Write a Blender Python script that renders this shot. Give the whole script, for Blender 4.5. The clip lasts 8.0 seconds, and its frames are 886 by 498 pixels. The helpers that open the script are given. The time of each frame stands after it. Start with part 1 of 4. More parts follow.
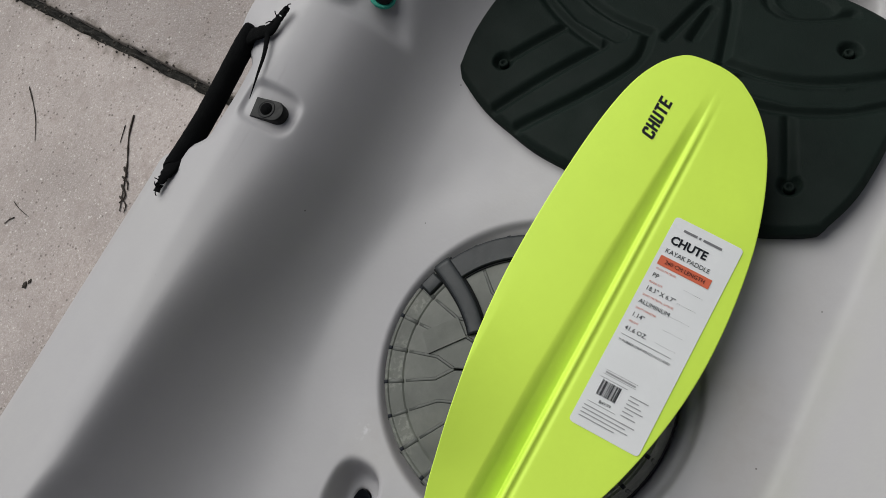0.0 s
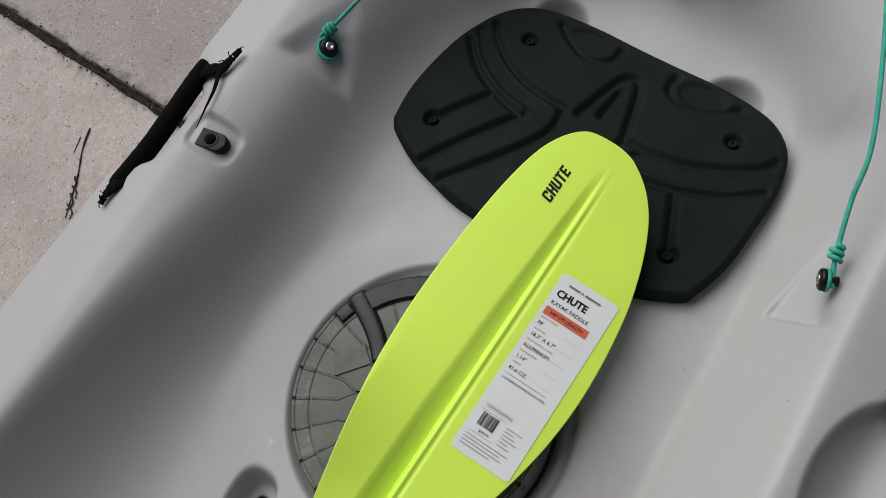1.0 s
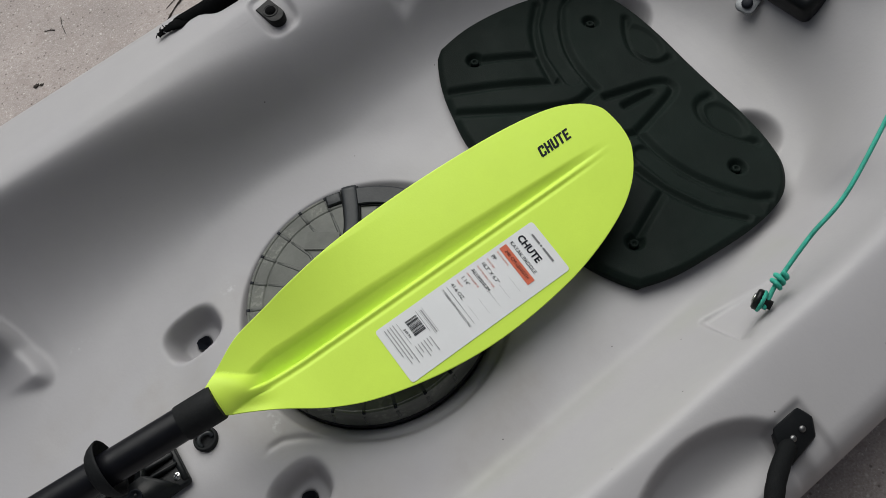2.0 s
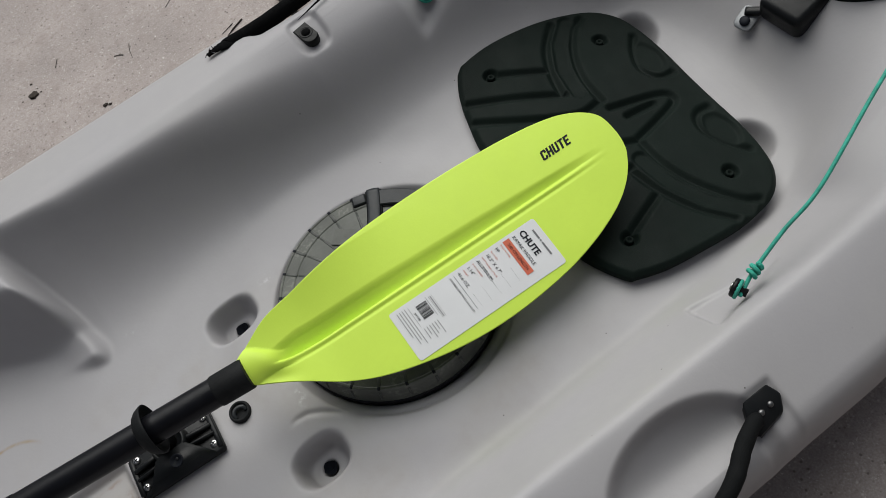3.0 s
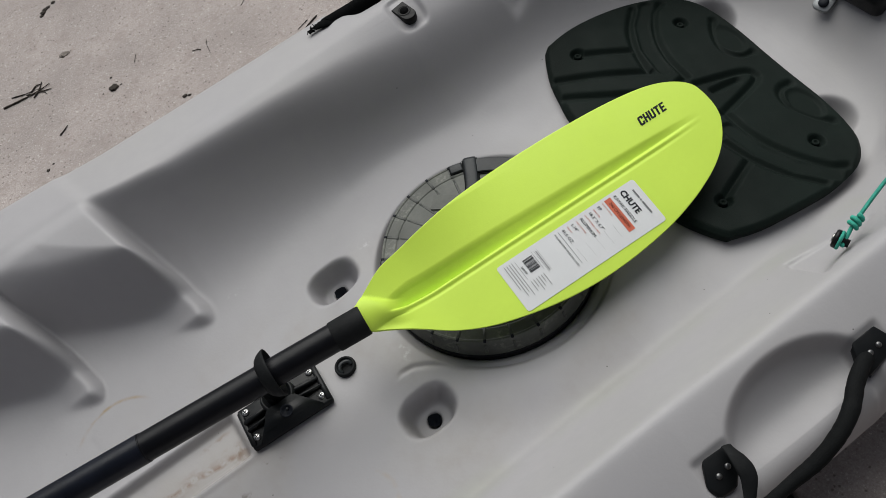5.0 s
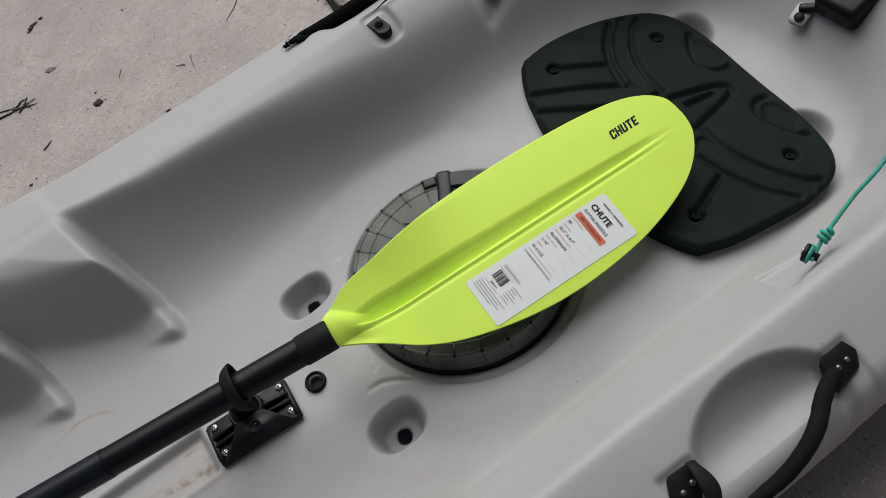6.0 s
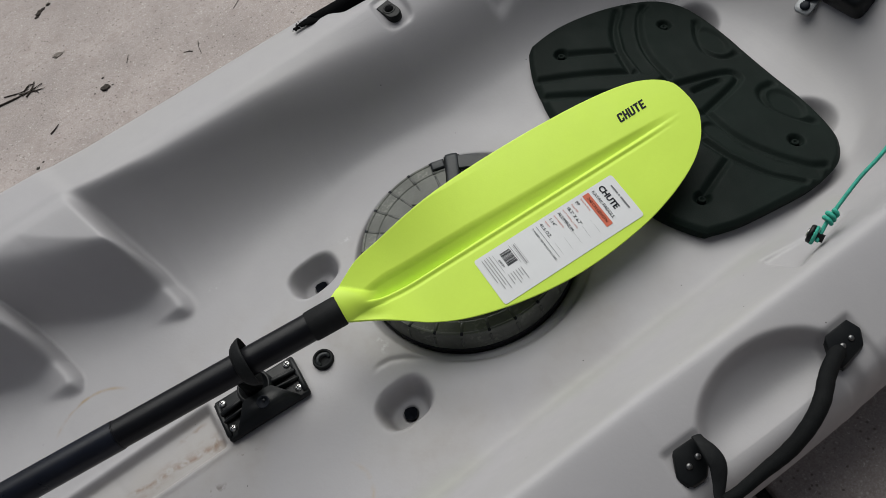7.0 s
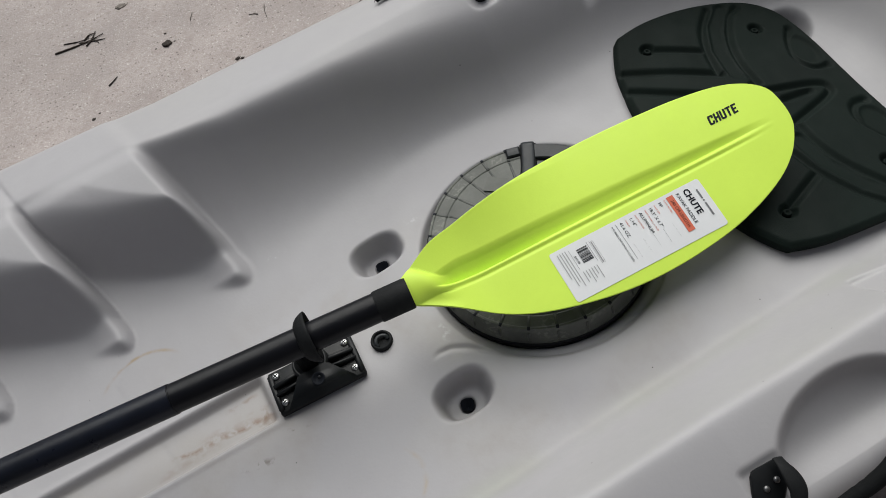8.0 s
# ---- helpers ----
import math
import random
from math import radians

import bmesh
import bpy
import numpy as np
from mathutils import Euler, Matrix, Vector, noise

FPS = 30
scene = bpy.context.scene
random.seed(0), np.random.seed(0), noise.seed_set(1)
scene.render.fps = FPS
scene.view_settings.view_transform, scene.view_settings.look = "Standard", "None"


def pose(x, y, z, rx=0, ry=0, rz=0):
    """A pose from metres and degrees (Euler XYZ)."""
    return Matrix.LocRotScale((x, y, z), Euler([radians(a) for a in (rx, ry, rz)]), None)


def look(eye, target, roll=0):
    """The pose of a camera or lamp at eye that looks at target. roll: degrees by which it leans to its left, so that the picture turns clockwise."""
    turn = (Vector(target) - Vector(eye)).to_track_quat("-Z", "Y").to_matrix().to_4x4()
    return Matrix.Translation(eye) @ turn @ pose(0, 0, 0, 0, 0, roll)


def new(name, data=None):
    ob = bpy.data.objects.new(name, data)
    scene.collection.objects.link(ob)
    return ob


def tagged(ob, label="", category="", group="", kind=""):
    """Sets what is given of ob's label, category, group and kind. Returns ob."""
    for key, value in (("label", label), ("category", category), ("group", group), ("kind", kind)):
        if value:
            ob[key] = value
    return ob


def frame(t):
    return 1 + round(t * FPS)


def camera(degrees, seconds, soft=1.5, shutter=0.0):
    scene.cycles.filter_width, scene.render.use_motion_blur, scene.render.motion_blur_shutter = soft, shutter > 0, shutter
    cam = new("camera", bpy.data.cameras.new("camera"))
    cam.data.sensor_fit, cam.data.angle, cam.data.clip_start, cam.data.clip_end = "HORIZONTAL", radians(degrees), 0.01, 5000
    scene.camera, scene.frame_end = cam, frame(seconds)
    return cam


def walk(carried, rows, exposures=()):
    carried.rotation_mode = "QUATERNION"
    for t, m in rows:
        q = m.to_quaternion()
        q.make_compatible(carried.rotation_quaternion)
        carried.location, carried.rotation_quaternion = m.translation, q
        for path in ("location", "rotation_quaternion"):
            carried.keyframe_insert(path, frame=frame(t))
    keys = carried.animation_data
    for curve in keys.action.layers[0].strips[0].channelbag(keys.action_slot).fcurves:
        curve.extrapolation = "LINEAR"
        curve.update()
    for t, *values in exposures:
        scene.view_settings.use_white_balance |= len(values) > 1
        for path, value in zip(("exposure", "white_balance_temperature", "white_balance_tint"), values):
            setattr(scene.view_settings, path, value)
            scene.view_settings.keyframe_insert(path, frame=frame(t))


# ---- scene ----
cam = camera(54.1, 8.0, soft=0.8)
PATH = [
    (0, (0.162, -0.17, 0.874), (0.431, 0.615, -0.946), -44.4),
    (0.5, (0.175, -0.185, 0.881), (0.529, 0.539, -0.949), -37.0),
    (1, (0.167, -0.229, 0.934), (0.567, 0.506, -0.883), -30.1),
    (1.2, (0.169, -0.253, 0.949), (0.572, 0.489, -0.864), -25.1),
    (1.5, (0.154, -0.302, 0.939), (0.545, 0.486, -0.857), -16.2),
    (1.7, (0.158, -0.323, 0.935), (0.507, 0.486, -0.86), -16.7),
    (2.8, (0.157, -0.444, 0.965), (0.39, 0.541, -0.76), -24.3),
    (3, (0.169, -0.45, 0.986), (0.389, 0.538, -0.739), -24.9),
    (3.5, (0.15, -0.46, 0.987), (0.381, 0.555, -0.721), -24.7),
    (4, (0.06, -0.479, 0.989), (0.281, 0.549, -0.713), -26.1),
    (4.5, (0.043, -0.478, 0.995), (0.267, 0.556, -0.703), -24.3),
    (4.7, (0.031, -0.463, 1.0), (0.286, 0.576, -0.69), -23.1),
    (5.8, (0.061, -0.489, 0.988), (0.315, 0.59, -0.676), -24.1),
    (6, (0.063, -0.486, 0.985), (0.337, 0.599, -0.673), -23.0),
    (6.5, (0.055, -0.5, 0.982), (0.339, 0.59, -0.67), -22.5),
    (7, (0.04, -0.499, 0.983), (0.32, 0.584, -0.675), -22.1),
    (7.5, (0.047, -0.487, 0.981), (0.329, 0.595, -0.678), -21.6),
    (8, (-0.004, -0.455, 0.973), (0.227, 0.624, -0.695), -18.9),
]
walk(cam, [(t, look(eye, target, roll)) for t, eye, target, roll in PATH], exposures=[(0, 0.0), (7, 0.0), (7.5, 0.08), (8, 0.17)])

# ---- world and light: bright overcast, the sky open on the far side of the kayak ----
world = bpy.data.worlds.new("overcast_sky")
scene.world = world
world.use_nodes = True
wn = world.node_tree
sky = wn.nodes.new("ShaderNodeTexSky")
sky.sky_type, sky.sun_disc = "NISHITA", False
sky.sun_elevation, sky.sun_rotation = radians(50), radians(22)
sky.dust_density, sky.air_density = 4.0, 1.0
hazy = wn.nodes.new("ShaderNodeHueSaturation")
hazy.inputs["Saturation"].default_value = 0.6
wn.links.new(sky.outputs[0], hazy.inputs["Color"])
wn.links.new(hazy.outputs[0], wn.nodes["Background"].inputs[0])
wn.nodes["Background"].inputs[1].default_value = 0.046
sun = new("sun", bpy.data.lights.new("sun", "SUN"))
sun.data.energy, sun.data.angle, sun.data.color = 3.02, radians(68), (0.98, 0.99, 0.955)
sun.matrix_world = look((0.68, 1.76, 2.4), (0, 0, 0))


# ---- materials ----
def material(name, base, rough=0.5, metal=0.0, vary=0.15, scale=8.0, fine=120.0, bump=0.1, bump_scale=200.0, tint=None, coat=0.0, spec=0.5):
    """A procedural surface: base colour varied at two scales, with fine relief and uneven gloss."""
    m = bpy.data.materials.new(name)
    m.use_nodes = True
    nt = m.node_tree
    b = nt.nodes["Principled BSDF"]
    b.inputs["Metallic"].default_value = metal
    b.inputs["Coat Weight"].default_value = coat
    b.inputs["Specular IOR Level"].default_value = spec
    tc = nt.nodes.new("ShaderNodeTexCoord")

    def nz(sc, detail=5.0, rgh=0.6):
        n = nt.nodes.new("ShaderNodeTexNoise")
        n.inputs["Scale"].default_value, n.inputs["Detail"].default_value, n.inputs["Roughness"].default_value = sc, detail, rgh
        nt.links.new(tc.outputs["Object"], n.inputs["Vector"])
        return n.outputs["Fac"]

    def mix(fac, a, c):
        x = nt.nodes.new("ShaderNodeMix")
        x.data_type = "RGBA"
        for sock, val in ((x.inputs[0], fac), (x.inputs[6], a), (x.inputs[7], c)):
            if isinstance(val, bpy.types.NodeSocket):
                nt.links.new(val, sock)
            else:
                sock.default_value = val if isinstance(val, float) else (*val, 1)
        return x.outputs[2]

    def ramp(fac, lo, hi, a=0.0, c=1.0):
        r = nt.nodes.new("ShaderNodeMapRange")
        nt.links.new(fac, r.inputs[0])
        for n, v in zip((1, 2, 3, 4), (lo, hi, a, c)):
            r.inputs[n].default_value = v
        return r.outputs[0]

    dark = tuple(c * (1 - vary) for c in base)
    lite = tuple(min(1, c * (1 + vary * 0.6)) for c in base)
    col = mix(ramp(nz(scale), 0.35, 0.65), dark, lite)
    if tint:
        col = mix(ramp(nz(scale * 0.45, 3.0), 0.52, 0.75, 0.0, 0.6), col, tint)
    col = mix(ramp(nz(fine, 3.0), 0.3, 0.7, 0.0, 0.35), col, dark)
    nt.links.new(col, b.inputs["Base Color"])
    nt.links.new(ramp(nz(scale * 3), 0.3, 0.7, max(0.03, rough - 0.07), min(1, rough + 0.07)), b.inputs["Roughness"])
    bp = nt.nodes.new("ShaderNodeBump")
    bp.inputs["Strength"].default_value, bp.inputs["Distance"].default_value = bump, 0.002
    nt.links.new(nz(bump_scale, 4.0), bp.inputs["Height"])
    nt.links.new(bp.outputs[0], b.inputs["Normal"])
    return m


class Kit:
    """Small helpers to add layers to a material's base colour."""

    def __init__(self, m):
        self.nt = m.node_tree
        self.b = self.nt.nodes["Principled BSDF"]
        self.tc = next(n for n in self.nt.nodes if n.type == "TEX_COORD").outputs["Object"]
        self.col = self.b.inputs["Base Color"].links[0].from_socket
        xyz = self.nt.nodes.new("ShaderNodeSeparateXYZ")
        self.nt.links.new(self.tc, xyz.inputs[0])
        self.x, self.y, self.z = xyz.outputs

    def maths(self, op, a, c=0.0):
        n = self.nt.nodes.new("ShaderNodeMath")
        n.operation = op
        for sock, val in zip(n.inputs, (a, c)):
            if isinstance(val, float):
                sock.default_value = val
            else:
                self.nt.links.new(val, sock)
        return n.outputs[0]

    def band(self, fac, lo, hi):
        n = self.nt.nodes.new("ShaderNodeMapRange")
        self.nt.links.new(fac, n.inputs[0])
        n.inputs[1].default_value, n.inputs[2].default_value = lo, hi
        return n.outputs[0]

    def noise(self, scale, detail=4.0, warp=0.0):
        n = self.nt.nodes.new("ShaderNodeTexNoise")
        n.inputs["Scale"].default_value, n.inputs["Detail"].default_value, n.inputs["Distortion"].default_value = scale, detail, warp
        self.nt.links.new(self.tc, n.inputs["Vector"])
        return n.outputs["Fac"]

    def grains(self, scale, lo, hi, share):
        v = self.nt.nodes.new("ShaderNodeTexVoronoi")
        v.inputs["Scale"].default_value = scale
        self.nt.links.new(self.tc, v.inputs["Vector"])
        sep = self.nt.nodes.new("ShaderNodeSeparateColor")
        self.nt.links.new(v.outputs["Color"], sep.inputs[0])
        return self.maths("MULTIPLY", self.band(v.outputs["Distance"], hi, lo), self.maths("GREATER_THAN", sep.outputs[0], 1.0 - share))

    def over(self, fac, rgb, share=1.0):
        n = self.nt.nodes.new("ShaderNodeMix")
        n.data_type = "RGBA"
        self.nt.links.new(self.maths("MULTIPLY", fac, share), n.inputs[0])
        self.nt.links.new(self.col, n.inputs[6])
        n.inputs[7].default_value = (*rgb, 1)
        self.col = n.outputs[2]
        self.nt.links.new(self.col, self.b.inputs["Base Color"])

    def inside(self, x0, x1, y0, y1, soft):
        """1 within a box of the plan, fading over soft."""
        f = self.band(self.x, x0, x0 + soft)
        for axis, lo, hi in ((self.x, x1, x1 - soft), (self.y, y0, y0 + soft), (self.y, y1, y1 - soft)):
            f = self.maths("MULTIPLY", f, self.band(axis, lo, hi))
        return f

    def streak(self, ax, ay, bx, by, width, wobble=0.012):
        """1 along a wandering line in the plan."""
        n = math.hypot(bx - ax, by - ay)
        ux, uy = (bx - ax) / n, (by - ay) / n
        dx, dy = self.maths("SUBTRACT", self.x, ax), self.maths("SUBTRACT", self.y, ay)
        along = self.maths("ADD", self.maths("MULTIPLY", dx, ux), self.maths("MULTIPLY", dy, uy))
        off = self.maths("SUBTRACT", self.maths("MULTIPLY", dy, ux), self.maths("MULTIPLY", dx, uy))
        off = self.maths("ADD", off, self.maths("MULTIPLY", self.maths("SUBTRACT", self.noise(38.0, 5.0), 0.5), wobble))
        f = self.maths("MULTIPLY", self.band(self.maths("ABSOLUTE", off), width, 0.0), self.band(along, -0.004, 0.008))
        return self.maths("MULTIPLY", f, self.band(along, n + 0.004, n - 0.012))

    def ring(self, cx, cy, rx, ry, width):
        """1 along an ellipse's line in the plan."""
        dx = self.maths("DIVIDE", self.maths("SUBTRACT", self.x, cx), rx)
        dy = self.maths("DIVIDE", self.maths("SUBTRACT", self.y, cy), ry)
        d = self.maths("SQRT", self.maths("ADD", self.maths("MULTIPLY", dx, dx), self.maths("MULTIPLY", dy, dy)))
        return self.band(self.maths("ABSOLUTE", self.maths("SUBTRACT", d, 1.0)), width, 0.0)


def hull_plastic():
    """Grey rotomoulded plastic with faint blotches, specks of grit, rusty water marks, algae along the floor's edge and scuffs."""
    m = material("grey_polyethylene", (0.352, 0.344, 0.358), 0.5, spec=0.4, vary=0.05, scale=5, fine=60, bump=0.06, bump_scale=260, tint=(0.348, 0.338, 0.330))
    k = Kit(m)
    times = lambda a, c: k.maths("MULTIPLY", a, c)
    # algae tint where the floor meets the low wall
    k.over(times(k.inside(-0.1, 0.55, -0.214, -0.176, 0.016), k.band(k.noise(9.0), 0.35, 0.7)), (0.31, 0.33, 0.25), 0.32)
    # faint brown film that has dried in patches on the low floor
    film_of_dirt = times(k.inside(-0.28, 0.42, -0.21, 0.13, 0.06), k.band(k.noise(7.0, 6.0, 0.6), 0.42, 0.66))
    k.over(film_of_dirt, (0.325, 0.302, 0.270), 0.40)
    k.over(times(film_of_dirt, k.band(k.noise(60.0, 5.0), 0.45, 0.7)), (0.26, 0.235, 0.20), 0.30)
    # rusty water lines
    k.over(times(times(k.ring(-0.245, 0.085, 0.055, 0.05, 0.06), k.inside(-0.33, -0.195, 0.11, 0.2, 0.02)), k.band(k.noise(45.0), 0.38, 0.58)), (0.30, 0.22, 0.115), 0.9)
    k.over(times(times(k.ring(-0.10, -0.14, 0.075, 0.05, 0.05), k.inside(-0.08, 0.0, -0.2, -0.10, 0.02)), k.band(k.noise(40.0), 0.45, 0.65)), (0.36, 0.28, 0.17), 0.6)
    # silt and veins in the tray
    tray = k.inside(-0.45, -0.131, -0.020, 0.036, 0.004)
    k.over(times(tray, k.band(k.noise(14.0), 0.25, 0.55)), (0.325, 0.305, 0.285), 0.5)
    corner = k.inside(-0.165, -0.128, -0.022, 0.012, 0.016)
    k.over(times(corner, k.band(k.noise(90.0, 5.0), 0.46, 0.62)), (0.17, 0.105, 0.065), 0.8)
    k.over(times(tray, k.grains(90.0, 0.03, 0.09, 0.05)), (0.05, 0.035, 0.025), 0.9)
    for ax, ay, bx, by, w, share in ((-0.146, -0.006, -0.250, 0.003, 0.0042, 0.75), (-0.146, -0.004, -0.215, 0.006, 0.0075, 0.35), (-0.145, 0.024, -0.182, 0.022, 0.0035, 0.55), (-0.19, -0.004, -0.27, -0.010, 0.006, 0.25)):
        k.over(times(k.streak(ax, ay, bx, by, w), k.band(k.noise(110.0, 4.0), 0.36, 0.56)), (0.20, 0.125, 0.085), share)
    for ax, ay, bx, by in ((-0.129, -0.036, -0.105, -0.043), (-0.150, -0.058, -0.185, -0.050)):
        k.over(times(k.streak(ax, ay, bx, by, 0.005), k.band(k.noise(150.0, 4.0), 0.52, 0.62)), (0.10, 0.08, 0.06), 0.6)
    # grit and small scuffs
    k.over(k.grains(46.0, 0.022, 0.042, 0.22), (0.05, 0.045, 0.04), 0.9)
    for cx, cy, rx, ry in ((0.096, 0.117, 0.010, 0.006), (0.060, -0.03, 0.006, 0.012), (-0.058, 0.168, 0.012, 0.004)):
        dx, dy = k.maths("DIVIDE", k.maths("SUBTRACT", k.x, cx), rx), k.maths("DIVIDE", k.maths("SUBTRACT", k.y, cy), ry)
        d = k.maths("SQRT", k.maths("ADD", times(dx, dx), times(dy, dy)))
        k.over(times(k.band(d, 1.2, 0.5), k.band(k.noise(170.0, 4.0), 0.50, 0.66)), (0.56, 0.55, 0.58), 0.5)
    return m


def concrete():
    """Sandy worn concrete: tone patches, sand grain, pale and dark specks, dirt soaked in along the joint."""
    k = Kit(material("pale_concrete", (0.392, 0.346, 0.331), 0.9, vary=0.2, scale=5, fine=150, bump=0.6, bump_scale=260, tint=(0.44, 0.380, 0.355)))
    n = k.noise(420.0, 3.0)
    k.over(k.band(n, 0.52, 0.70), (0.20, 0.17, 0.15), 0.40)
    k.over(k.band(n, 0.46, 0.32), (0.60, 0.55, 0.52), 0.35)
    k.over(k.band(k.noise(130.0, 3.0), 0.53, 0.68), (0.25, 0.21, 0.19), 0.5)
    k.over(k.grains(210.0, 0.15, 0.42, 0.06), (0.72, 0.69, 0.67), 0.45)
    k.over(k.band(k.noise(270.0, 2.0, 0.8), 0.64, 0.72), (0.78, 0.75, 0.73), 0.5)
    k.over(k.band(k.noise(34.0, 5.0), 0.54, 0.66), (0.30, 0.255, 0.235), 0.45)
    k.over(k.grains(230.0, 0.2, 0.5, 0.06), (0.10, 0.08, 0.07), 0.7)
    k.over(k.grains(60.0, 0.05, 0.12, 0.05), (0.07, 0.055, 0.045), 0.8)
    # dirt along the joint
    off = k.maths("SUBTRACT", k.x, k.maths("MULTIPLY", k.y, JS))
    off = k.maths("ABSOLUTE", k.maths("SUBTRACT", off, JX))
    reach = k.maths("MULTIPLY", k.band(k.noise(55.0, 5.0), 0.3, 0.75), 0.020)
    k.over(k.maths("SUBTRACT", 1.0, k.band(k.maths("SUBTRACT", off, reach), -0.004, 0.009)), (0.12, 0.10, 0.08), 0.7)
    return bpy.data.materials["pale_concrete"]


JX, JS = 0.323, 0.045  # the concrete joint's line: x = JX + JS * y
M_HULL = hull_plastic()
M_FOAM = material("black_green_foam", (0.0042, 0.0092, 0.0072), 0.66, spec=0.12, vary=0.25, scale=10, fine=400, bump=0.25, bump_scale=900)
M_BLADE = material("lime_polypropylene", (0.62, 0.85, 0.095), 0.5, spec=0.28, vary=0.04, scale=9, fine=150, bump=0.05, bump_scale=500)
M_SHAFT = material("black_anodised_aluminium", (0.0048, 0.0051, 0.0072), 0.36, spec=0.2, vary=0.2, scale=20, fine=300, bump=0.05)
M_GRIPTUBE = material("blue_black_aluminium", (0.0070, 0.0088, 0.0155), 0.33, spec=0.24, vary=0.3, scale=25, fine=300, bump=0.06)
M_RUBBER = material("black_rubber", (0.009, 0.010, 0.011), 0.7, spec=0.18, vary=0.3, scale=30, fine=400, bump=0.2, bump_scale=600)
M_GRIP = material("black_foam_sleeve", (0.0050, 0.0057, 0.0062), 0.75, spec=0.11, vary=0.35, scale=25, fine=600, bump=0.4, bump_scale=900, tint=(0.014, 0.016, 0.017))
M_WEB = material("black_webbing", (0.0035, 0.0038, 0.0042), 0.9, spec=0.06, vary=0.3, scale=40, fine=900, bump=0.5, bump_scale=1400)
M_PLASTIC = material("black_moulded_plastic", (0.0066, 0.0075, 0.0084), 0.38, spec=0.21, vary=0.25, scale=30, fine=300, bump=0.06, bump_scale=700)
M_GREYPL = material("dark_grey_plastic", (0.021, 0.024, 0.027), 0.45, spec=0.3, vary=0.2, scale=30, fine=300, bump=0.15)
M_EYE = material("charcoal_plastic", (0.0048, 0.0053, 0.0062), 0.55, spec=0.25, vary=0.25, scale=40, fine=400, bump=0.2)
M_SOFT = material("pale_grey_print", (0.34, 0.34, 0.35), 0.6, vary=0.25, scale=900, fine=2000)
M_PRINT = material("grey_print", (0.16, 0.16, 0.17), 0.6, vary=0.1, scale=60)
M_LID = material("smoked_plastic", (0.085, 0.090, 0.080), 0.42, spec=0.3, vary=0.25, scale=28, fine=220, bump=0.1, tint=(0.14, 0.14, 0.115))
# dried scum under the outer cells of the hatch lid
_k = Kit(M_LID)
_d = _k.maths("SQRT", _k.maths("ADD", _k.maths("MULTIPLY", _k.x, _k.x), _k.maths("MULTIPLY", _k.y, _k.y)))
_cells = _k.maths("MULTIPLY", _k.band(_d, 0.1035, 0.1045), _k.band(_k.noise(26.0), 0.46, 0.60))
_k.over(_k.maths("MULTIPLY", _cells, _k.band(_k.noise(260.0, 3.0), 0.50, 0.62)), (0.22, 0.23, 0.20), 0.4)
M_RIB = material("smoked_plastic_rib", (0.068, 0.072, 0.066), 0.4, spec=0.3, vary=0.2, scale=40)
M_STEEL = material("stainless_steel", (0.55, 0.55, 0.54), 0.28, metal=1.0, vary=0.15, scale=60)
M_DULL = material("weathered_steel", (0.22, 0.22, 0.22), 0.42, metal=1.0, vary=0.3, scale=200)
M_TAB = material("pale_grey_plate", (0.24, 0.25, 0.26), 0.45, metal=0.3, vary=0.15, scale=60)
M_CORD = material("teal_braided_cord", (0.030, 0.42, 0.31), 0.5, vary=0.3, scale=60, fine=900, bump=0.6, bump_scale=1500)
M_PAPER = material("white_label_paper", (0.70, 0.71, 0.72), 0.45, vary=0.03, scale=30, fine=300, bump=0.02)
M_INK = material("black_ink", (0.010, 0.012, 0.017), 0.6, spec=0.15, vary=0.1, scale=60)
M_ORANGE = material("orange_ink", (0.62, 0.125, 0.06), 0.5, vary=0.1, scale=60)
M_CONC = concrete()
M_BLOCKER = material("dark_blocker_grey", (0.09, 0.09, 0.095), 0.9, vary=0.1, scale=3, fine=90, bump=0.6, bump_scale=120)
M_DIRT = material("damp_dirt", (0.011, 0.010, 0.008), 0.95, vary=0.5, scale=60, fine=500, bump=1.0, bump_scale=300, tint=(0.032, 0.027, 0.020))
M_SPOT = material("faint_dirt", (0.20, 0.175, 0.155), 0.95, vary=0.4, scale=120, fine=500, bump=0.8)
M_CRUMB = material("soil_crumb", (0.05, 0.042, 0.034), 0.95, vary=0.6, scale=90, fine=500, bump=0.8, tint=(0.30, 0.27, 0.23))
M_TWIG = material("dry_dark_twig", (0.035, 0.026, 0.02), 0.9, vary=0.4, scale=200, fine=900, bump=0.6)


# ---- mesh helpers ----
def part(name, bm, mat, parent=None, label="", smooth=True):
    """Links a bmesh as one mesh object, under a thing or a part."""
    me = bpy.data.meshes.new(name)
    bmesh.ops.recalc_face_normals(bm, faces=bm.faces)
    bm.to_mesh(me)
    bm.free()
    me.materials.append(mat)
    if smooth:
        me.polygons.foreach_set("use_smooth", [True] * len(me.polygons))
        me.update()
    ob = new(name, me)
    if parent:
        ob.parent = parent
    if label:
        tagged(ob, label)
    return ob


def sharp(ob, degrees=35):
    """Keeps the edges sharper than the angle crisp."""
    bm = bmesh.new()
    bm.from_mesh(ob.data)
    for e in bm.edges:
        if len(e.link_faces) == 2 and e.calc_face_angle(0) > radians(degrees):
            e.smooth = False
    bm.to_mesh(ob.data)
    bm.free()
    return ob


def empty(name, at=(0, 0, 0)):
    ob = new(name)
    ob.location = at
    ob.empty_display_size = 0.05
    return ob


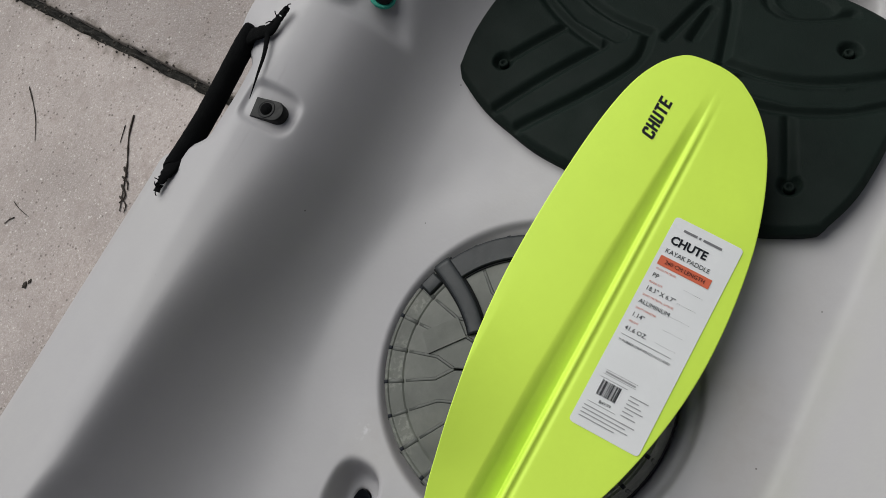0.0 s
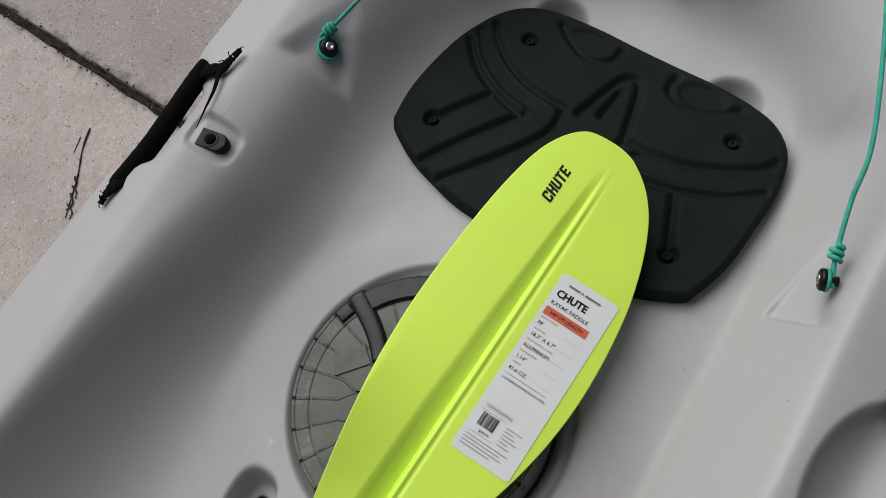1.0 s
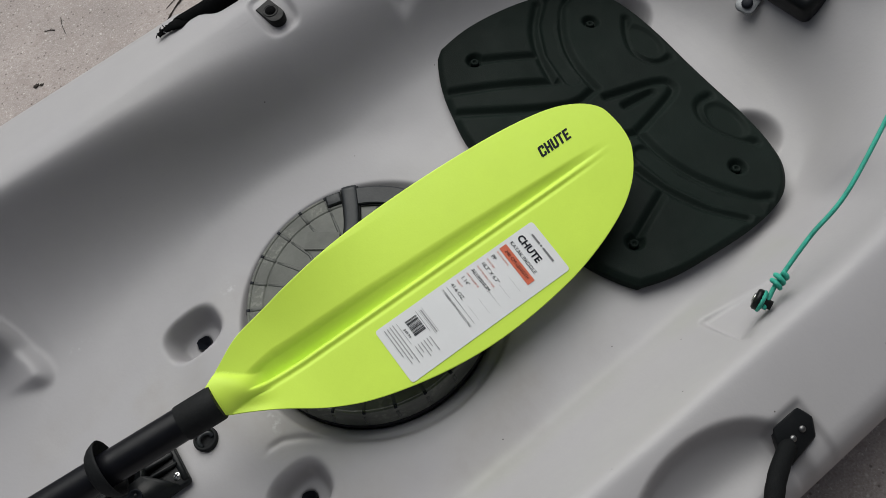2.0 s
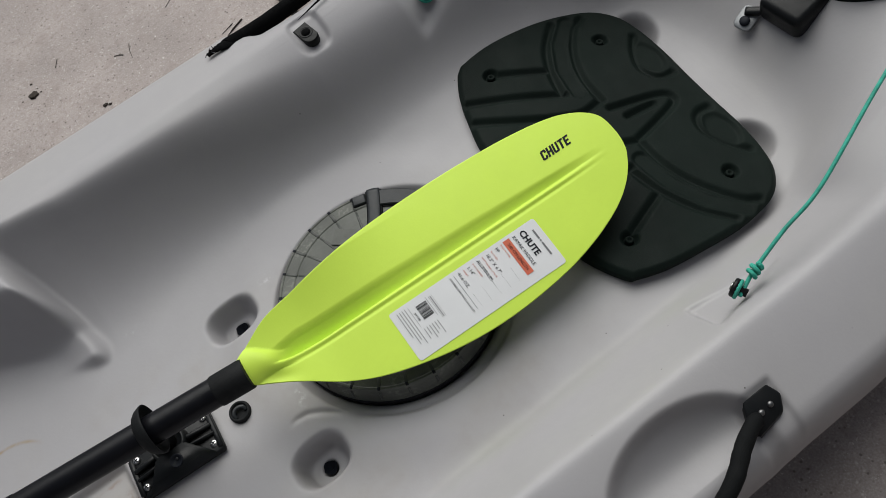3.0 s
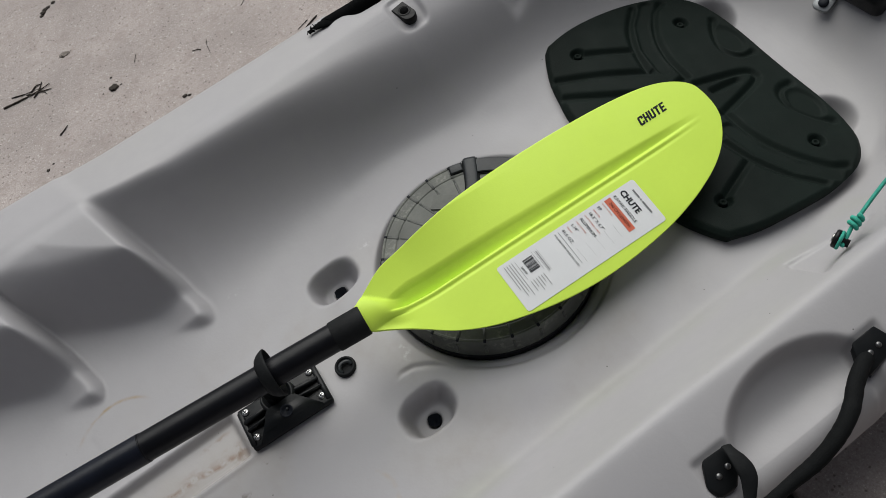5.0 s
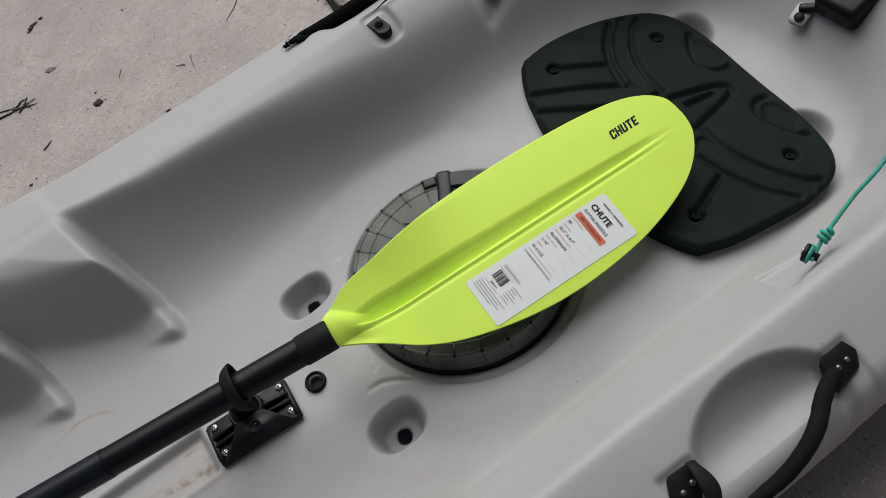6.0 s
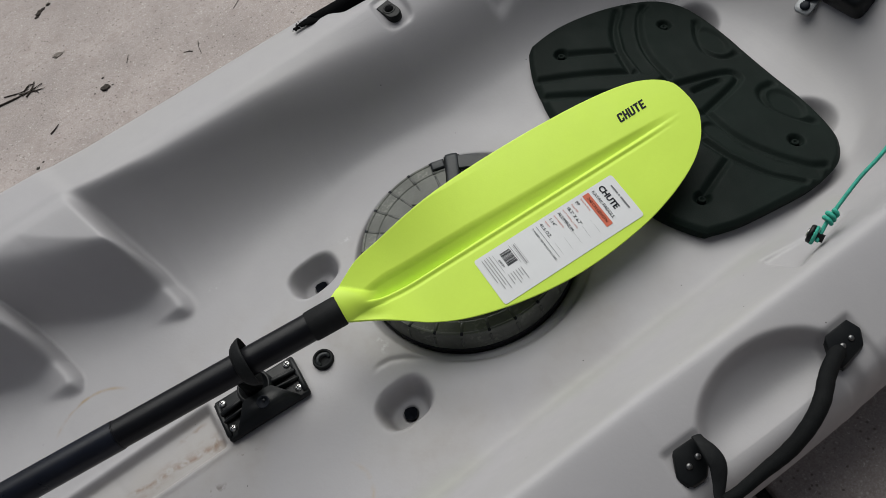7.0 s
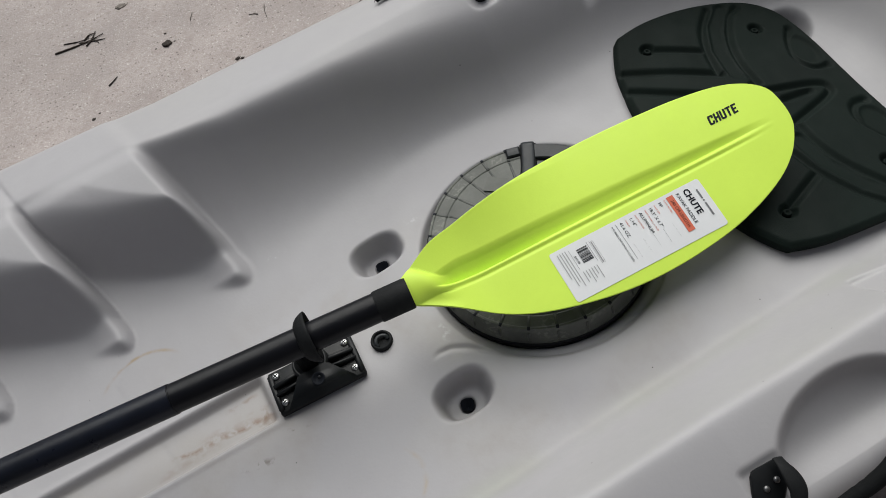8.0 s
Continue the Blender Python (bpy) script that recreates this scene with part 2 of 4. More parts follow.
def box(bm, size, m=Matrix(), bevel=0.002, segs=2):
    r = bmesh.ops.create_cube(bm, size=1, matrix=m @ Matrix.Diagonal((*size, 1)))
    if bevel:
        edges = {e for v in r["verts"] for e in v.link_edges}
        bmesh.ops.bevel(bm, geom=list(edges), offset=bevel, segments=segs, affect="EDGES", profile=0.5)


def lathe(bm, prof, m=Matrix(), n=32, cap=True):
    """Turns a profile of (radius, height) round z."""
    rings = []
    for r, z in prof:
        rings.append([bm.verts.new(m @ Vector((r * math.cos(a), r * math.sin(a), z))) for a in (2 * math.pi * k / n for k in range(n))])
    for a, b in zip(rings, rings[1:]):
        for k in range(n):
            bm.faces.new((a[k], a[(k + 1) % n], b[(k + 1) % n], b[k]))
    if cap:
        for ring in (rings[0], rings[-1]):
            bm.faces.new(ring)


def smooth_path(pts, per=8):
    """A Catmull-Rom line through the points."""
    p = [Vector(q) for q in pts]
    p = [2 * p[0] - p[1], *p, 2 * p[-1] - p[-2]]
    out = []
    for i in range(1, len(p) - 2):
        a, b, c, d = p[i - 1:i + 3]
        for k in range(per):
            t = k / per
            out.append(0.5 * (2 * b + (c - a) * t + (2 * a - 5 * b + 4 * c - d) * t * t + (3 * b - a - 3 * c + d) * t ** 3))
    return out + [p[-2]]


def tube(bm, pts, radius, n=10, flat=1.0, up=(0, 0, 1), bumpy=0.0):
    """A tube along the points; radius is a number or a function of 0..1; flat squeezes it along up."""
    rings = []
    for i, q in enumerate(pts):
        d = (pts[min(i + 1, len(pts) - 1)] - pts[max(i - 1, 0)]).normalized()
        side = d.cross(Vector(up))
        side = side.normalized() if side.length > 1e-4 else Vector((1, 0, 0))
        top = side.cross(d).normalized()
        r = radius(i / (len(pts) - 1)) if callable(radius) else radius
        r *= 1 + bumpy * random.uniform(-1, 1)
        rings.append([bm.verts.new(q + side * r * math.cos(a) + top * r * flat * math.sin(a)) for a in (2 * math.pi * k / n for k in range(n))])
    for a, b in zip(rings, rings[1:]):
        for k in range(n):
            bm.faces.new((a[k], a[(k + 1) % n], b[(k + 1) % n], b[k]))
    bm.faces.new(rings[0])
    bm.faces.new(rings[-1])


def grid_mesh(name, xyz, mat, parent=None, label=""):
    """One sheet from an array of points (rows, columns, 3)."""
    a, b = xyz.shape[:2]
    me = bpy.data.meshes.new(name)
    idx = np.arange(a * b).reshape(a, b)
    quads = np.stack([idx[:-1, :-1], idx[1:, :-1], idx[1:, 1:], idx[:-1, 1:]], -1).reshape(-1, 4)
    me.from_pydata(xyz.reshape(-1, 3).tolist(), [], quads.tolist())
    me.polygons.foreach_set("use_smooth", [True] * len(me.polygons))
    me.materials.append(mat)
    me.update()
    ob = new(name, me)
    if parent:
        ob.parent = parent
    if label:
        tagged(ob, label)
    return ob


def sstep(x, lo=0.0, hi=1.0):
    t = np.clip((x - lo) / (hi - lo), 0, 1)
    return t * t * t * (t * (6 * t - 15) + 10)


def seg_dist(x, y, pts):
    """Distance of grid points to a line of segments."""
    best = np.full(np.broadcast(x, y).shape, 9.0)
    for (ax, ay), (bx, by) in zip(pts, pts[1:]):
        dx, dy = bx - ax, by - ay
        t = np.clip(((x - ax) * dx + (y - ay) * dy) / (dx * dx + dy * dy), 0, 1)
        best = np.minimum(best, np.hypot(x - ax - t * dx, y - ay - t * dy))
    return best


# ---- ground: one concrete sheet with a dirt-filled joint ----
def build_ground():
    across = [(-60, 0), (-2, 0), (-0.4, 0), (-0.0088, 0), (-0.0074, -0.0015), (-0.0064, -0.006), (-0.0058, -0.014), (0.0058, -0.014), (0.0064, -0.006), (0.0074, -0.0015), (0.0088, 0), (0.4, 0), (2, 0), (60, 0)]
    ys = np.r_[-60, -10, np.arange(-2, 2.001, 0.02), 10, 60]
    g = np.zeros((len(ys), len(across), 3))
    for i, y in enumerate(ys):
        for j, (o, z) in enumerate(across):
            w = 0.0035 * noise.noise((y * 45, o * 60, 2.0)) if abs(o) < 0.02 else 0
            g[i, j] = (JX + JS * y + o + w if abs(o) < 59 else o, y, z)
    ob = grid_mesh("ground", g, M_CONC)
    tagged(ob, "pale beige rough concrete driveway with a joint", "ground", kind="structure")
    us = np.linspace(-0.0068, 0.0068, 11)
    ys = np.arange(-1.5, 2.0, 0.004)
    d = np.array([[(JX + JS * y + u, y, -0.007 + 0.006 * noise.noise((y * 60, u * 300, 0)) + 0.003 * noise.noise((y * 200, u * 500, 4)) - 55 * u * u) for u in us] for y in ys])
    ob = grid_mesh("joint_dirt", d, M_DIRT)
    tagged(ob, "dark damp dirt packed in the concrete joint", "dirt", kind="stuff")


build_ground()

# unseen wall, added to cut sky light and bounce from the near side
bm = bmesh.new()
box(bm, (9.0, 0.24, 3.4), pose(-1.5, -2.3, 1.70), 0.01)
tagged(part("blocker_wall", bm, M_BLOCKER), "unseen dark wall added to block light on the near side", "wall", kind="structure")

# ---- kayak ----
kayak = tagged(empty("kayak"), "pale grey moulded plastic sit-on-top kayak lying on the concrete", "kayak")
HATCH = (0.198, 0.0112)
SCUPPERS = ((0.041, 0.101), (0.044, -0.098))


def centre(x):
    return 0.004 + 0.028 * np.clip(x, -0.5, 0.9)


def pick(x, xs, vs):
    """Smooth values between stations."""
    return np.interp(x, xs, vs)


def deck_height(x, y):
    """Height of the deck over the plan: floor, walls, gunwales, seat bowl, foot braces, recesses."""
    s = y - centre(x)
    r = np.abs(s)
    left = s > 0
    # floor line, sinking into the seat and rising behind it
    xb = x + 0.060 * (np.minimum(r, 0.2) / 0.17) ** 3 * sstep(x, 0.50, 0.66)
    zf = sum(w * pick(xb + o, [-1.5, -0.9, -0.55, -0.40, 0.36, 0.43, 0.50, 0.58, 0.64, 0.68, 0.70, 0.74, 0.78, 0.82, 0.90, 1.5], [0.27, 0.262, 0.19, 0.168, 0.170, 0.169, 0.153, 0.133, 0.127, 0.131, 0.143, 0.184, 0.214, 0.236, 0.250, 0.26]) for o, w in ((-0.024, 0.1), (-0.016, 0.15), (-0.008, 0.15), (0, 0.2), (0.008, 0.15), (0.016, 0.15), (0.024, 0.1)))
    # side walls: the one swept up steeply, the other a plain slope
    rb = np.where(left, pick(x, [-0.3, -0.16, -0.08, 0.1, 0.2, 0.3, 0.4, 0.45, 0.6, 0.75], [0.188, 0.180, 0.140, 0.154, 0.166, 0.170, 0.168, 0.162, 0.150, 0.12]), pick(x, [-0.3, 0, 0.2, 0.45, 0.6, 0.75], [0.205, 0.205, 0.202, 0.200, 0.17, 0.13]))
    ri = pick(x, [-0.3, 0, 0.3, 0.5, 0.7], [0.275, 0.277, 0.278, 0.276, 0.26])
    crest = np.where(left, pick(x, [0.2, 0.3, 0.45, 0.7], [0.282, 0.281, 0.276, 0.268]), pick(x, [0.2, 0.4, 0.6], [0.279, 0.260, 0.252]))
    crest = crest - np.where(left, 0.22, 0.20) * 0.018 * np.logaddexp(0, (0.298 - r) / 0.018)
    # the swept wall steepens up to its brow, then rolls over into the gunwale
    brow = pick(x, [-0.3, -0.15, -0.10, -0.04, 0.1, 0.19, 0.28, 0.34, 0.5, 0.7], [0.322, 0.316, 0.298, 0.281, 0.258, 0.232, 0.221, 0.219, 0.219, 0.22])
    rim = pick(x, [-0.3, -0.15, -0.10, -0.04, 0.1, 0.19, 0.28], [0.336, 0.334, 0.316, 0.299, 0.292, 0.286, 0.272])
    bend_up = pick(x, [-0.2, -0.1, -0.04, 0.1, 0.19, 0.28], [1.2, 1.25, 1.4, 1.6, 1.7, 1.2])
    low, high = brow - rb, rim - brow
    u, v = np.clip((r - rb) / low, 0, 1), np.clip((r - brow) / high, 0, 1)
    wall = (low * u ** (bend_up + 1) / (bend_up + 1) + high * (v - v ** 3 + v ** 4 / 2)) / (low / (bend_up + 1) + high / 2)
    # beside the seat the floor and the gunwale lean in, so that less of the rise is steep
    lean = pick(x, [0.12, 0.30], [0.0, 0.42])
    slope = (r - 0.150) / 0.136
    wall = wall * (1 - lean) + lean * (np.logaddexp(0, slope * 16) - np.logaddexp(0, (slope - 1) * 16)) / 16
    flatwall = (np.logaddexp(0, ((r - rb) / (ri - rb)) * 26) - np.logaddexp(0, ((r - rb) / (ri - rb) - 1) * 26)) / 26
    wall = np.where(left, wall, flatwall)
    z = zf + (crest - zf) * wall
    # foot braces: a saw-tooth along the walls, each tooth a step that faces the seat
    q = -0.091 - (x + 0.27 * (r - 0.16)) - 0.022 * np.clip((0.178 - r) / 0.04, 0, 1.5) ** 2
    ph = q / 0.147
    k = np.floor(np.maximum(ph, 0))
    f = ph - k
    fc = np.clip(f, 0, 1)
    nub = np.clip(1 - fc / 0.55, 0, 1)
    r0 = 0.143 + 0.042 * fc
    r1 = r0 + 0.016 + 0.030 * nub
    r2 = 0.227 + 0.098 * fc
    low = 0.152 + 0.035 * nub
    zt = 0.150 + (low - 0.150) * sstep(r, r0 - 0.006, r0 + 0.018) + 0.10 * np.clip(r - r0, 0, 0.05) * nub
    u = (r - r1) / (r2 - r1)
    zt = zt + (crest - low) * (0.25 * sstep(u, -0.10, 1.40) + 0.75 * sstep(u, 0.05, 1.0))
    zt = np.minimum(zt, crest)
    gate = sstep(f, -0.06, 0.12) * (k < 5) * (ph > -0.06)
    z = z + gate * (0.5 * (z + zt + np.sqrt((z - zt) ** 2 + 0.006 ** 2)) - z)
    # outward slope of the gunwale
    z = z - np.where(left, 0.24 * np.maximum(r - 0.298, 0) * sstep(r, 0.285, 0.325), 0.38 * 0.003 * np.logaddexp(0, (r - 0.280) / 0.003))
    # raised apron round the hatch, flaring towards the seat
    dh = np.hypot(x - HATCH[0], y - HATCH[1])
    flat = 1 - sstep(dh, 0.142, 0.215)
    z = z * (1 - flat) + 0.1755 * flat
    z -= 0.0060 * (1 - sstep(np.hypot(x - HATCH[0] - 0.003, y - HATCH[1] + 0.005), 0.1312, 0.1348))
    z -= 0.006 * (1 - sstep(dh, 0.1210, 0.1310))
    line = [(0.033, -0.050), (0.044, -0.0475), (0.057, -0.0495), (0.070, -0.057), (0.084, -0.068), (0.104, -0.087), (0.133, -0.106), (0.160, -0.118)]
    z -= 0.0032 * (1 - sstep(seg_dist(x, y, line), 0.0, 0.0036)) * sstep(x, 0.030, 0.055)
    z -= 0.030 * (1 - sstep(dh, 0.1160, 0.1225))
    # scupper wells with drain holes
    for cx, cy in SCUPPERS:
        e = (np.abs((x - cx) / 0.0325) ** 2.6 + np.abs((y - cy) / 0.0245) ** 2.6) ** (1 / 2.6)
        z -= 0.031 * (1 - sstep(e, 0.56, 1.04))
        z -= 0.07 * (1 - sstep(np.hypot(x - cx, y - cy), 0.0035, 0.0065))
    # shallow tray in the middle of the floor
    e = np.maximum(np.abs(x + 0.294) - 0.162, np.abs(y - 0.008) - 0.0275)
    z -= 0.0095 * (1 - sstep(e, -0.0045, 0.0015))
    z += 0.0012 * np.exp(-((e - 0.004) / 0.0035) ** 2)
    # cord pockets in the walls
    for sg, cx, cr, deep in ((1, 0.410, 0.254, 0.012), (-1, 0.418, 0.244, 0.018)):
        u = (x - cx) / 0.088
        wide = np.where(left, 0.031, 0.021) * (1.02 - 0.95 * np.clip(u, 0, 1))
        lat = 1 - sstep(np.abs(s * sg - cr), wide - np.where(left, 0.015, 0.004), wide + np.where(left, 0.009, 0.003))
        tip = np.where(left, 1.0, np.clip((s * sg - cr + wide) / (2 * wide), 0, 1))
        z -= deep * (0.35 + 0.65 * tip) * sstep(u, -0.08, np.where(left, 0.14, 0.0)) * (1 - 0.8 * np.clip(u, 0, 1)) * (u < 1) * lat
    # seat of the pad eye
    e = (np.abs((x - 0.299) / 0.021) ** 4 + np.abs((s - 0.2855) / 0.027) ** 4) ** 0.25
    z -= 0.0055 * (1 - sstep(e, 0.72, 1.05))
    # finger hollows under the rear edge of the seat pad
    for cx, cy in ((0.619, -0.077), (0.630, 0.130)):
        z -= 0.024 * (1 - sstep(np.hypot((x - cx) / 0.95, y - cy), 0.018, 0.036))
    # finger bowls under the carrying handles
    e = np.sqrt(((x - 0.303) / 0.085) ** 2 + ((r - 0.385) / 0.085) ** 2)
    z -= np.where(left, 0.016, 0) * (1 - sstep(e, 0.25, 1.05))
    e = np.sqrt(((x - 0.307) / 0.084) ** 2 + ((np.minimum(r, 0.351) - 0.351) / 0.055) ** 2)
    inner = np.clip(1 - e, 0, 1)
    z -= np.where(left, 0, 0.054) * inner ** 0.8 / (inner ** 0.8 + 0.35) * (1 - 0.6 * sstep(r, 0.315, 0.375)) * sstep(inner, -0.03, 0.14)
    # seats of the handle plates
    for cx in (0.212, 0.390):
        e = np.maximum(np.abs(x - cx) / 0.0195, np.abs(s + 0.3445) / 0.0185)
        z -= 0.0045 * (1 - sstep(e, 0.82, 1.05))
    return z


def beam(x):
    """Half width of the gunwale's outer edge."""
    return pick(x, [-1.55, -1.4, -1.1, -0.7, -0.35, -0.1, 0.5, 0.9, 1.2, 1.45, 1.55], [0.02, 0.13, 0.26, 0.36, 0.385, 0.362, 0.358, 0.34, 0.27, 0.13, 0.02])


def flare(x):
    """How much further out the edge lies on the one side."""
    return pick(x, [-0.9, -0.4, -0.3, -0.15, 0.0, 0.15, 0.2], [0.0, 0.025, 0.026, 0.022, 0.012, 0.003, 0.0])


def build_hull():
    xs = np.r_[np.linspace(-1.55, -0.47, 36), np.arange(-0.46, 0.86, 0.0017), np.linspace(0.88, 1.55, 24)]
    ts = np.linspace(-1, 1, 451)
    rows = []
    half = beam(xs)[:, None]
    X = np.repeat(xs[:, None], len(ts), 1)
    Y = centre(X) + ts[None] * (half + np.where(ts > 0, flare(xs)[:, None], 0) * np.clip(ts * 3 - 2, 0, 1)[None])
    # the edge is drawn in behind the one handle
    scoop = 0.043 * np.clip(sstep(xs, 0.212, 0.262) * (1 - sstep(xs, 0.325, 0.366)), 0, 1)
    Y = Y - scoop[:, None] * np.clip((ts[None] - 0.80) / 0.2, 0, 1)
    Z = deck_height(X, Y)
    for _ in range(2):
        Z[1:-1] = (Z[:-2] + 2 * Z[1:-1] + Z[2:]) / 4
        Z[:, 1:-1] = (Z[:, :-2] + 2 * Z[:, 1:-1] + Z[:, 2:]) / 4
    for i, x in enumerate(xs):
        b, y, z = float(beam(x)), Y[i], Z[i]
        end = np.interp(abs(x), [1.0, 1.55], [0, 1])
        z = z * (1 - end) + 0.27 * end
        top = np.stack([np.full_like(y, x), y, z], -1)
        side = []
        for sg in (1, -1):
            zt = z[-1] if sg > 0 else z[0]
            k = b / 0.36
            e = float(scoop[i]) * (sg > 0)
            fl = float(flare(x)) * (sg > 0)
            pts = [(0.0085, -0.004), (0.015, -0.012), (0.020, -0.03), (0.021, -0.07), (0.010, -0.13), (-0.02, -0.185), (-0.07, -0.225), (-0.17, -0.248), (-0.36, -0.255)]
            q = [(x, centre(x) + sg * (b + fl + o * k - (e if n < 6 else 0)), max(0.002, zt + (d if zt + d > 0.03 else d)) if n < 8 else 0.0) for n, (o, d) in enumerate(pts)]
            q = [(a, c if n < 8 else centre(x), max(0.0, h)) for n, (a, c, h) in enumerate(q)]
            side.append(q)
        rows.append(np.array(side[1][::-1] + top.tolist() + side[0]))
    return grid_mesh("hull", np.array(rows), M_HULL, kayak)


hull = build_hull()


def deck_at(x, y):
    return float(deck_height(np.array([float(x)]), np.array([float(y)]))[0])


def screw(parent, at, tilt=Matrix(), r=0.0042, mat=M_STEEL, slotted=False):
    """A round-headed screw, with its cross slot where that shows."""
    bm = bmesh.new()
    m = Matrix.Translation(at) @ tilt
    lathe(bm, [(r, 0), (r, 0.0008), (r * 0.8, 0.0018), (r * 0.4, 0.0023)], m, 16)
    part("screw", bm, mat, parent, "small stainless cross-head screw")
    if slotted:
        bm = bmesh.new()
        for a in (0.4, 0.4 + math.pi / 2):
            box(bm, (r * 1.2, r * 0.28, 0.0006), m @ pose(0, 0, 0.0022, 0, 0, math.degrees(a)), 0)
        part("slot", bm, M_INK, parent, smooth=False)


# hatch
def build_hatch():
    hx, hy = HATCH
    zt = 0.1950
    hatch = new("hatch_cover", None)
    hatch.location, hatch.scale = (hx, hy, zt), (0.978, 0.978, 1)
    hatch.parent = kayak
    tagged(hatch, "round smoked-plastic hatch cover with a black latch lever")
    bm = bmesh.new()
    lathe(bm, [(0.1240, -0.032), (0.1238, -0.018), (0.1215, -0.006), (0.1199, -0.0015), (0.1188, 0.0), (0.1170, 0.0), (0.1158, -0.0006), (0.1040, -0.0006), (0.1024, -0.0012), (0.1008, -0.0008), (0.05, -0.0010), (0.012, -0.0008)], n=128)
    sharp(part("lid", bm, M_LID, hatch), 20)
    bm = bmesh.new()
    lathe(bm, [(0.1235, -0.030), (0.1250, -0.029), (0.1254, -0.026), (0.1250, -0.0235), (0.1235, -0.0230)], n=96, cap=False)
    part("gasket", bm, M_RUBBER, hatch, "black rubber gasket")
    for k in range(25):
        a = radians(91 + 14.4 * k)
        d = math.degrees(a)
        bm = bmesh.new()
        box(bm, (0.0140, 0.0036, 0.0008), pose(0.1094 * math.cos(a), 0.1094 * math.sin(a), -0.0007, 0, 0, d), 0.0003, 1)
        part("rim_rib", bm, M_RIB, hatch)
        bm = bmesh.new()
        box(bm, (0.0036, 0.0032, 0.004), pose(0.1180 * math.cos(a), 0.1180 * math.sin(a), -0.0016, 0, 0, d), 0.0004, 1)
        part("notch", bm, M_INK, hatch)
        bm = bmesh.new()
        box(bm, (0.0024, 0.0032, 0.013), pose(0.1222 * math.cos(a), 0.1222 * math.sin(a), -0.011, 0, 0, d) @ pose(0, 0, 0, 0, -12, 0), 0.0006, 1)
        part("skirt_rib", bm, M_RIB, hatch)
        # each spoke runs inwards, then bends to meet its neighbour
        b = a + radians(7.2) * (1 if k % 2 else -1)
        pts = [(r * math.cos(q), r * math.sin(q), -0.0009) for r, q in ((0.1005, a), (0.090, a), (0.0745, a), (0.058, b), (0.035, b))]
        bm = bmesh.new()
        tube(bm, [Vector(p) for p in pts], 0.0015, 6, 0.22)
        part("spoke_rib", bm, M_RIB, hatch)

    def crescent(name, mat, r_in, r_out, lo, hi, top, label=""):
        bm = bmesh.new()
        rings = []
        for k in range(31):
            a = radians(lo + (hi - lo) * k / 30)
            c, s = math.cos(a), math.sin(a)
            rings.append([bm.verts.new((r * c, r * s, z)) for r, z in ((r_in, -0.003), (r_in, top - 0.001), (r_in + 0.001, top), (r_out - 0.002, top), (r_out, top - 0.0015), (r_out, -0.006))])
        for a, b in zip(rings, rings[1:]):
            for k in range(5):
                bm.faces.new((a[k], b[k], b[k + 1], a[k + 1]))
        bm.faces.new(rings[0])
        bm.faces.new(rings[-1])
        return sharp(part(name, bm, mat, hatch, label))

    crescent("locking_crescent", M_GREYPL, 0.0985, 0.1188, 8, 62, 0.0030, "dark grey locking crescent")
    # black strip painted in for the shaded gap along the crescent's inner edge
    crescent("crescent_gap_shade", M_RUBBER, 0.0968, 0.0990, 8, 58, 0.0006)
    arc = [(0.054, 0.108), (0.043, 0.087), (0.033, 0.071), (0.022, 0.058), (0.013, 0.050)]
    # the wider black shape under the lever draws the shade around it
    for name, mat, h, r, fl, label in (("lever_gap_shade", M_RUBBER, 0.0004, 0.0096, 0.12, ""), ("lever", M_GREYPL, 0.0030, 0.0078, 0.24, "curved dark grey latch lever")):
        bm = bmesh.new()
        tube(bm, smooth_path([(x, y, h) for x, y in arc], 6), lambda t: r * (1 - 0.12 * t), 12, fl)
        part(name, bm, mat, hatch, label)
    # likewise a larger black block gives the stop its dark shaded outline
    for name, mat, g, h in (("stop_gap_shade", M_RUBBER, 0.0022, 0.0004), ("lever_stop", M_GREYPL, 0.0, 0.0018)):
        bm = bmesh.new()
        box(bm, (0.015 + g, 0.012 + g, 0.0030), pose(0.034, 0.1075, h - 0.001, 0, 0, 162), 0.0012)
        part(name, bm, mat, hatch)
    # low pointed tab beside the lever
    bm = bmesh.new()
    rim = [(-0.007, 0.094), (0.018, 0.072), (0.006, 0.057), (-0.021, 0.080)]
    lo, hi = ([bm.verts.new((x, y, z)) for x, y in rim] for z in (-0.003, 0.0008))
    bm.faces.new(hi)
    for k in range(4):
        bm.faces.new((lo[k], lo[(k + 1) % 4], hi[(k + 1) % 4], hi[k]))
    part("arrow_tab", bm, M_LID, hatch, smooth=False)


build_hatch()

# closed ink-black dishes: the darkness inside each scupper hole, put in as colour
for cx, cy in SCUPPERS:
    bm = bmesh.new()
    foot = Matrix.Translation((cx, cy, deck_at(cx + 0.011, cy) - 0.0004))
    lathe(bm, [(0.0076, 0.0006), (0.0068, -0.0005), (0.0054, -0.003), (0.0001, -0.008)], foot, 13, cap=False)
    for vert in bm.verts:
        d = vert.co.xy - Vector((cx, cy))
        vert.co.xy = Vector((cx, cy)) + d * (1 + 0.14 * math.sin(3.7 * math.atan2(d.y, d.x) + 60 * cy) + 0.06 * math.sin(9 * math.atan2(d.y, d.x)))
    part("drain_hole_dark", bm, M_INK, kayak, "black dish standing in for the dark of a scupper hole")

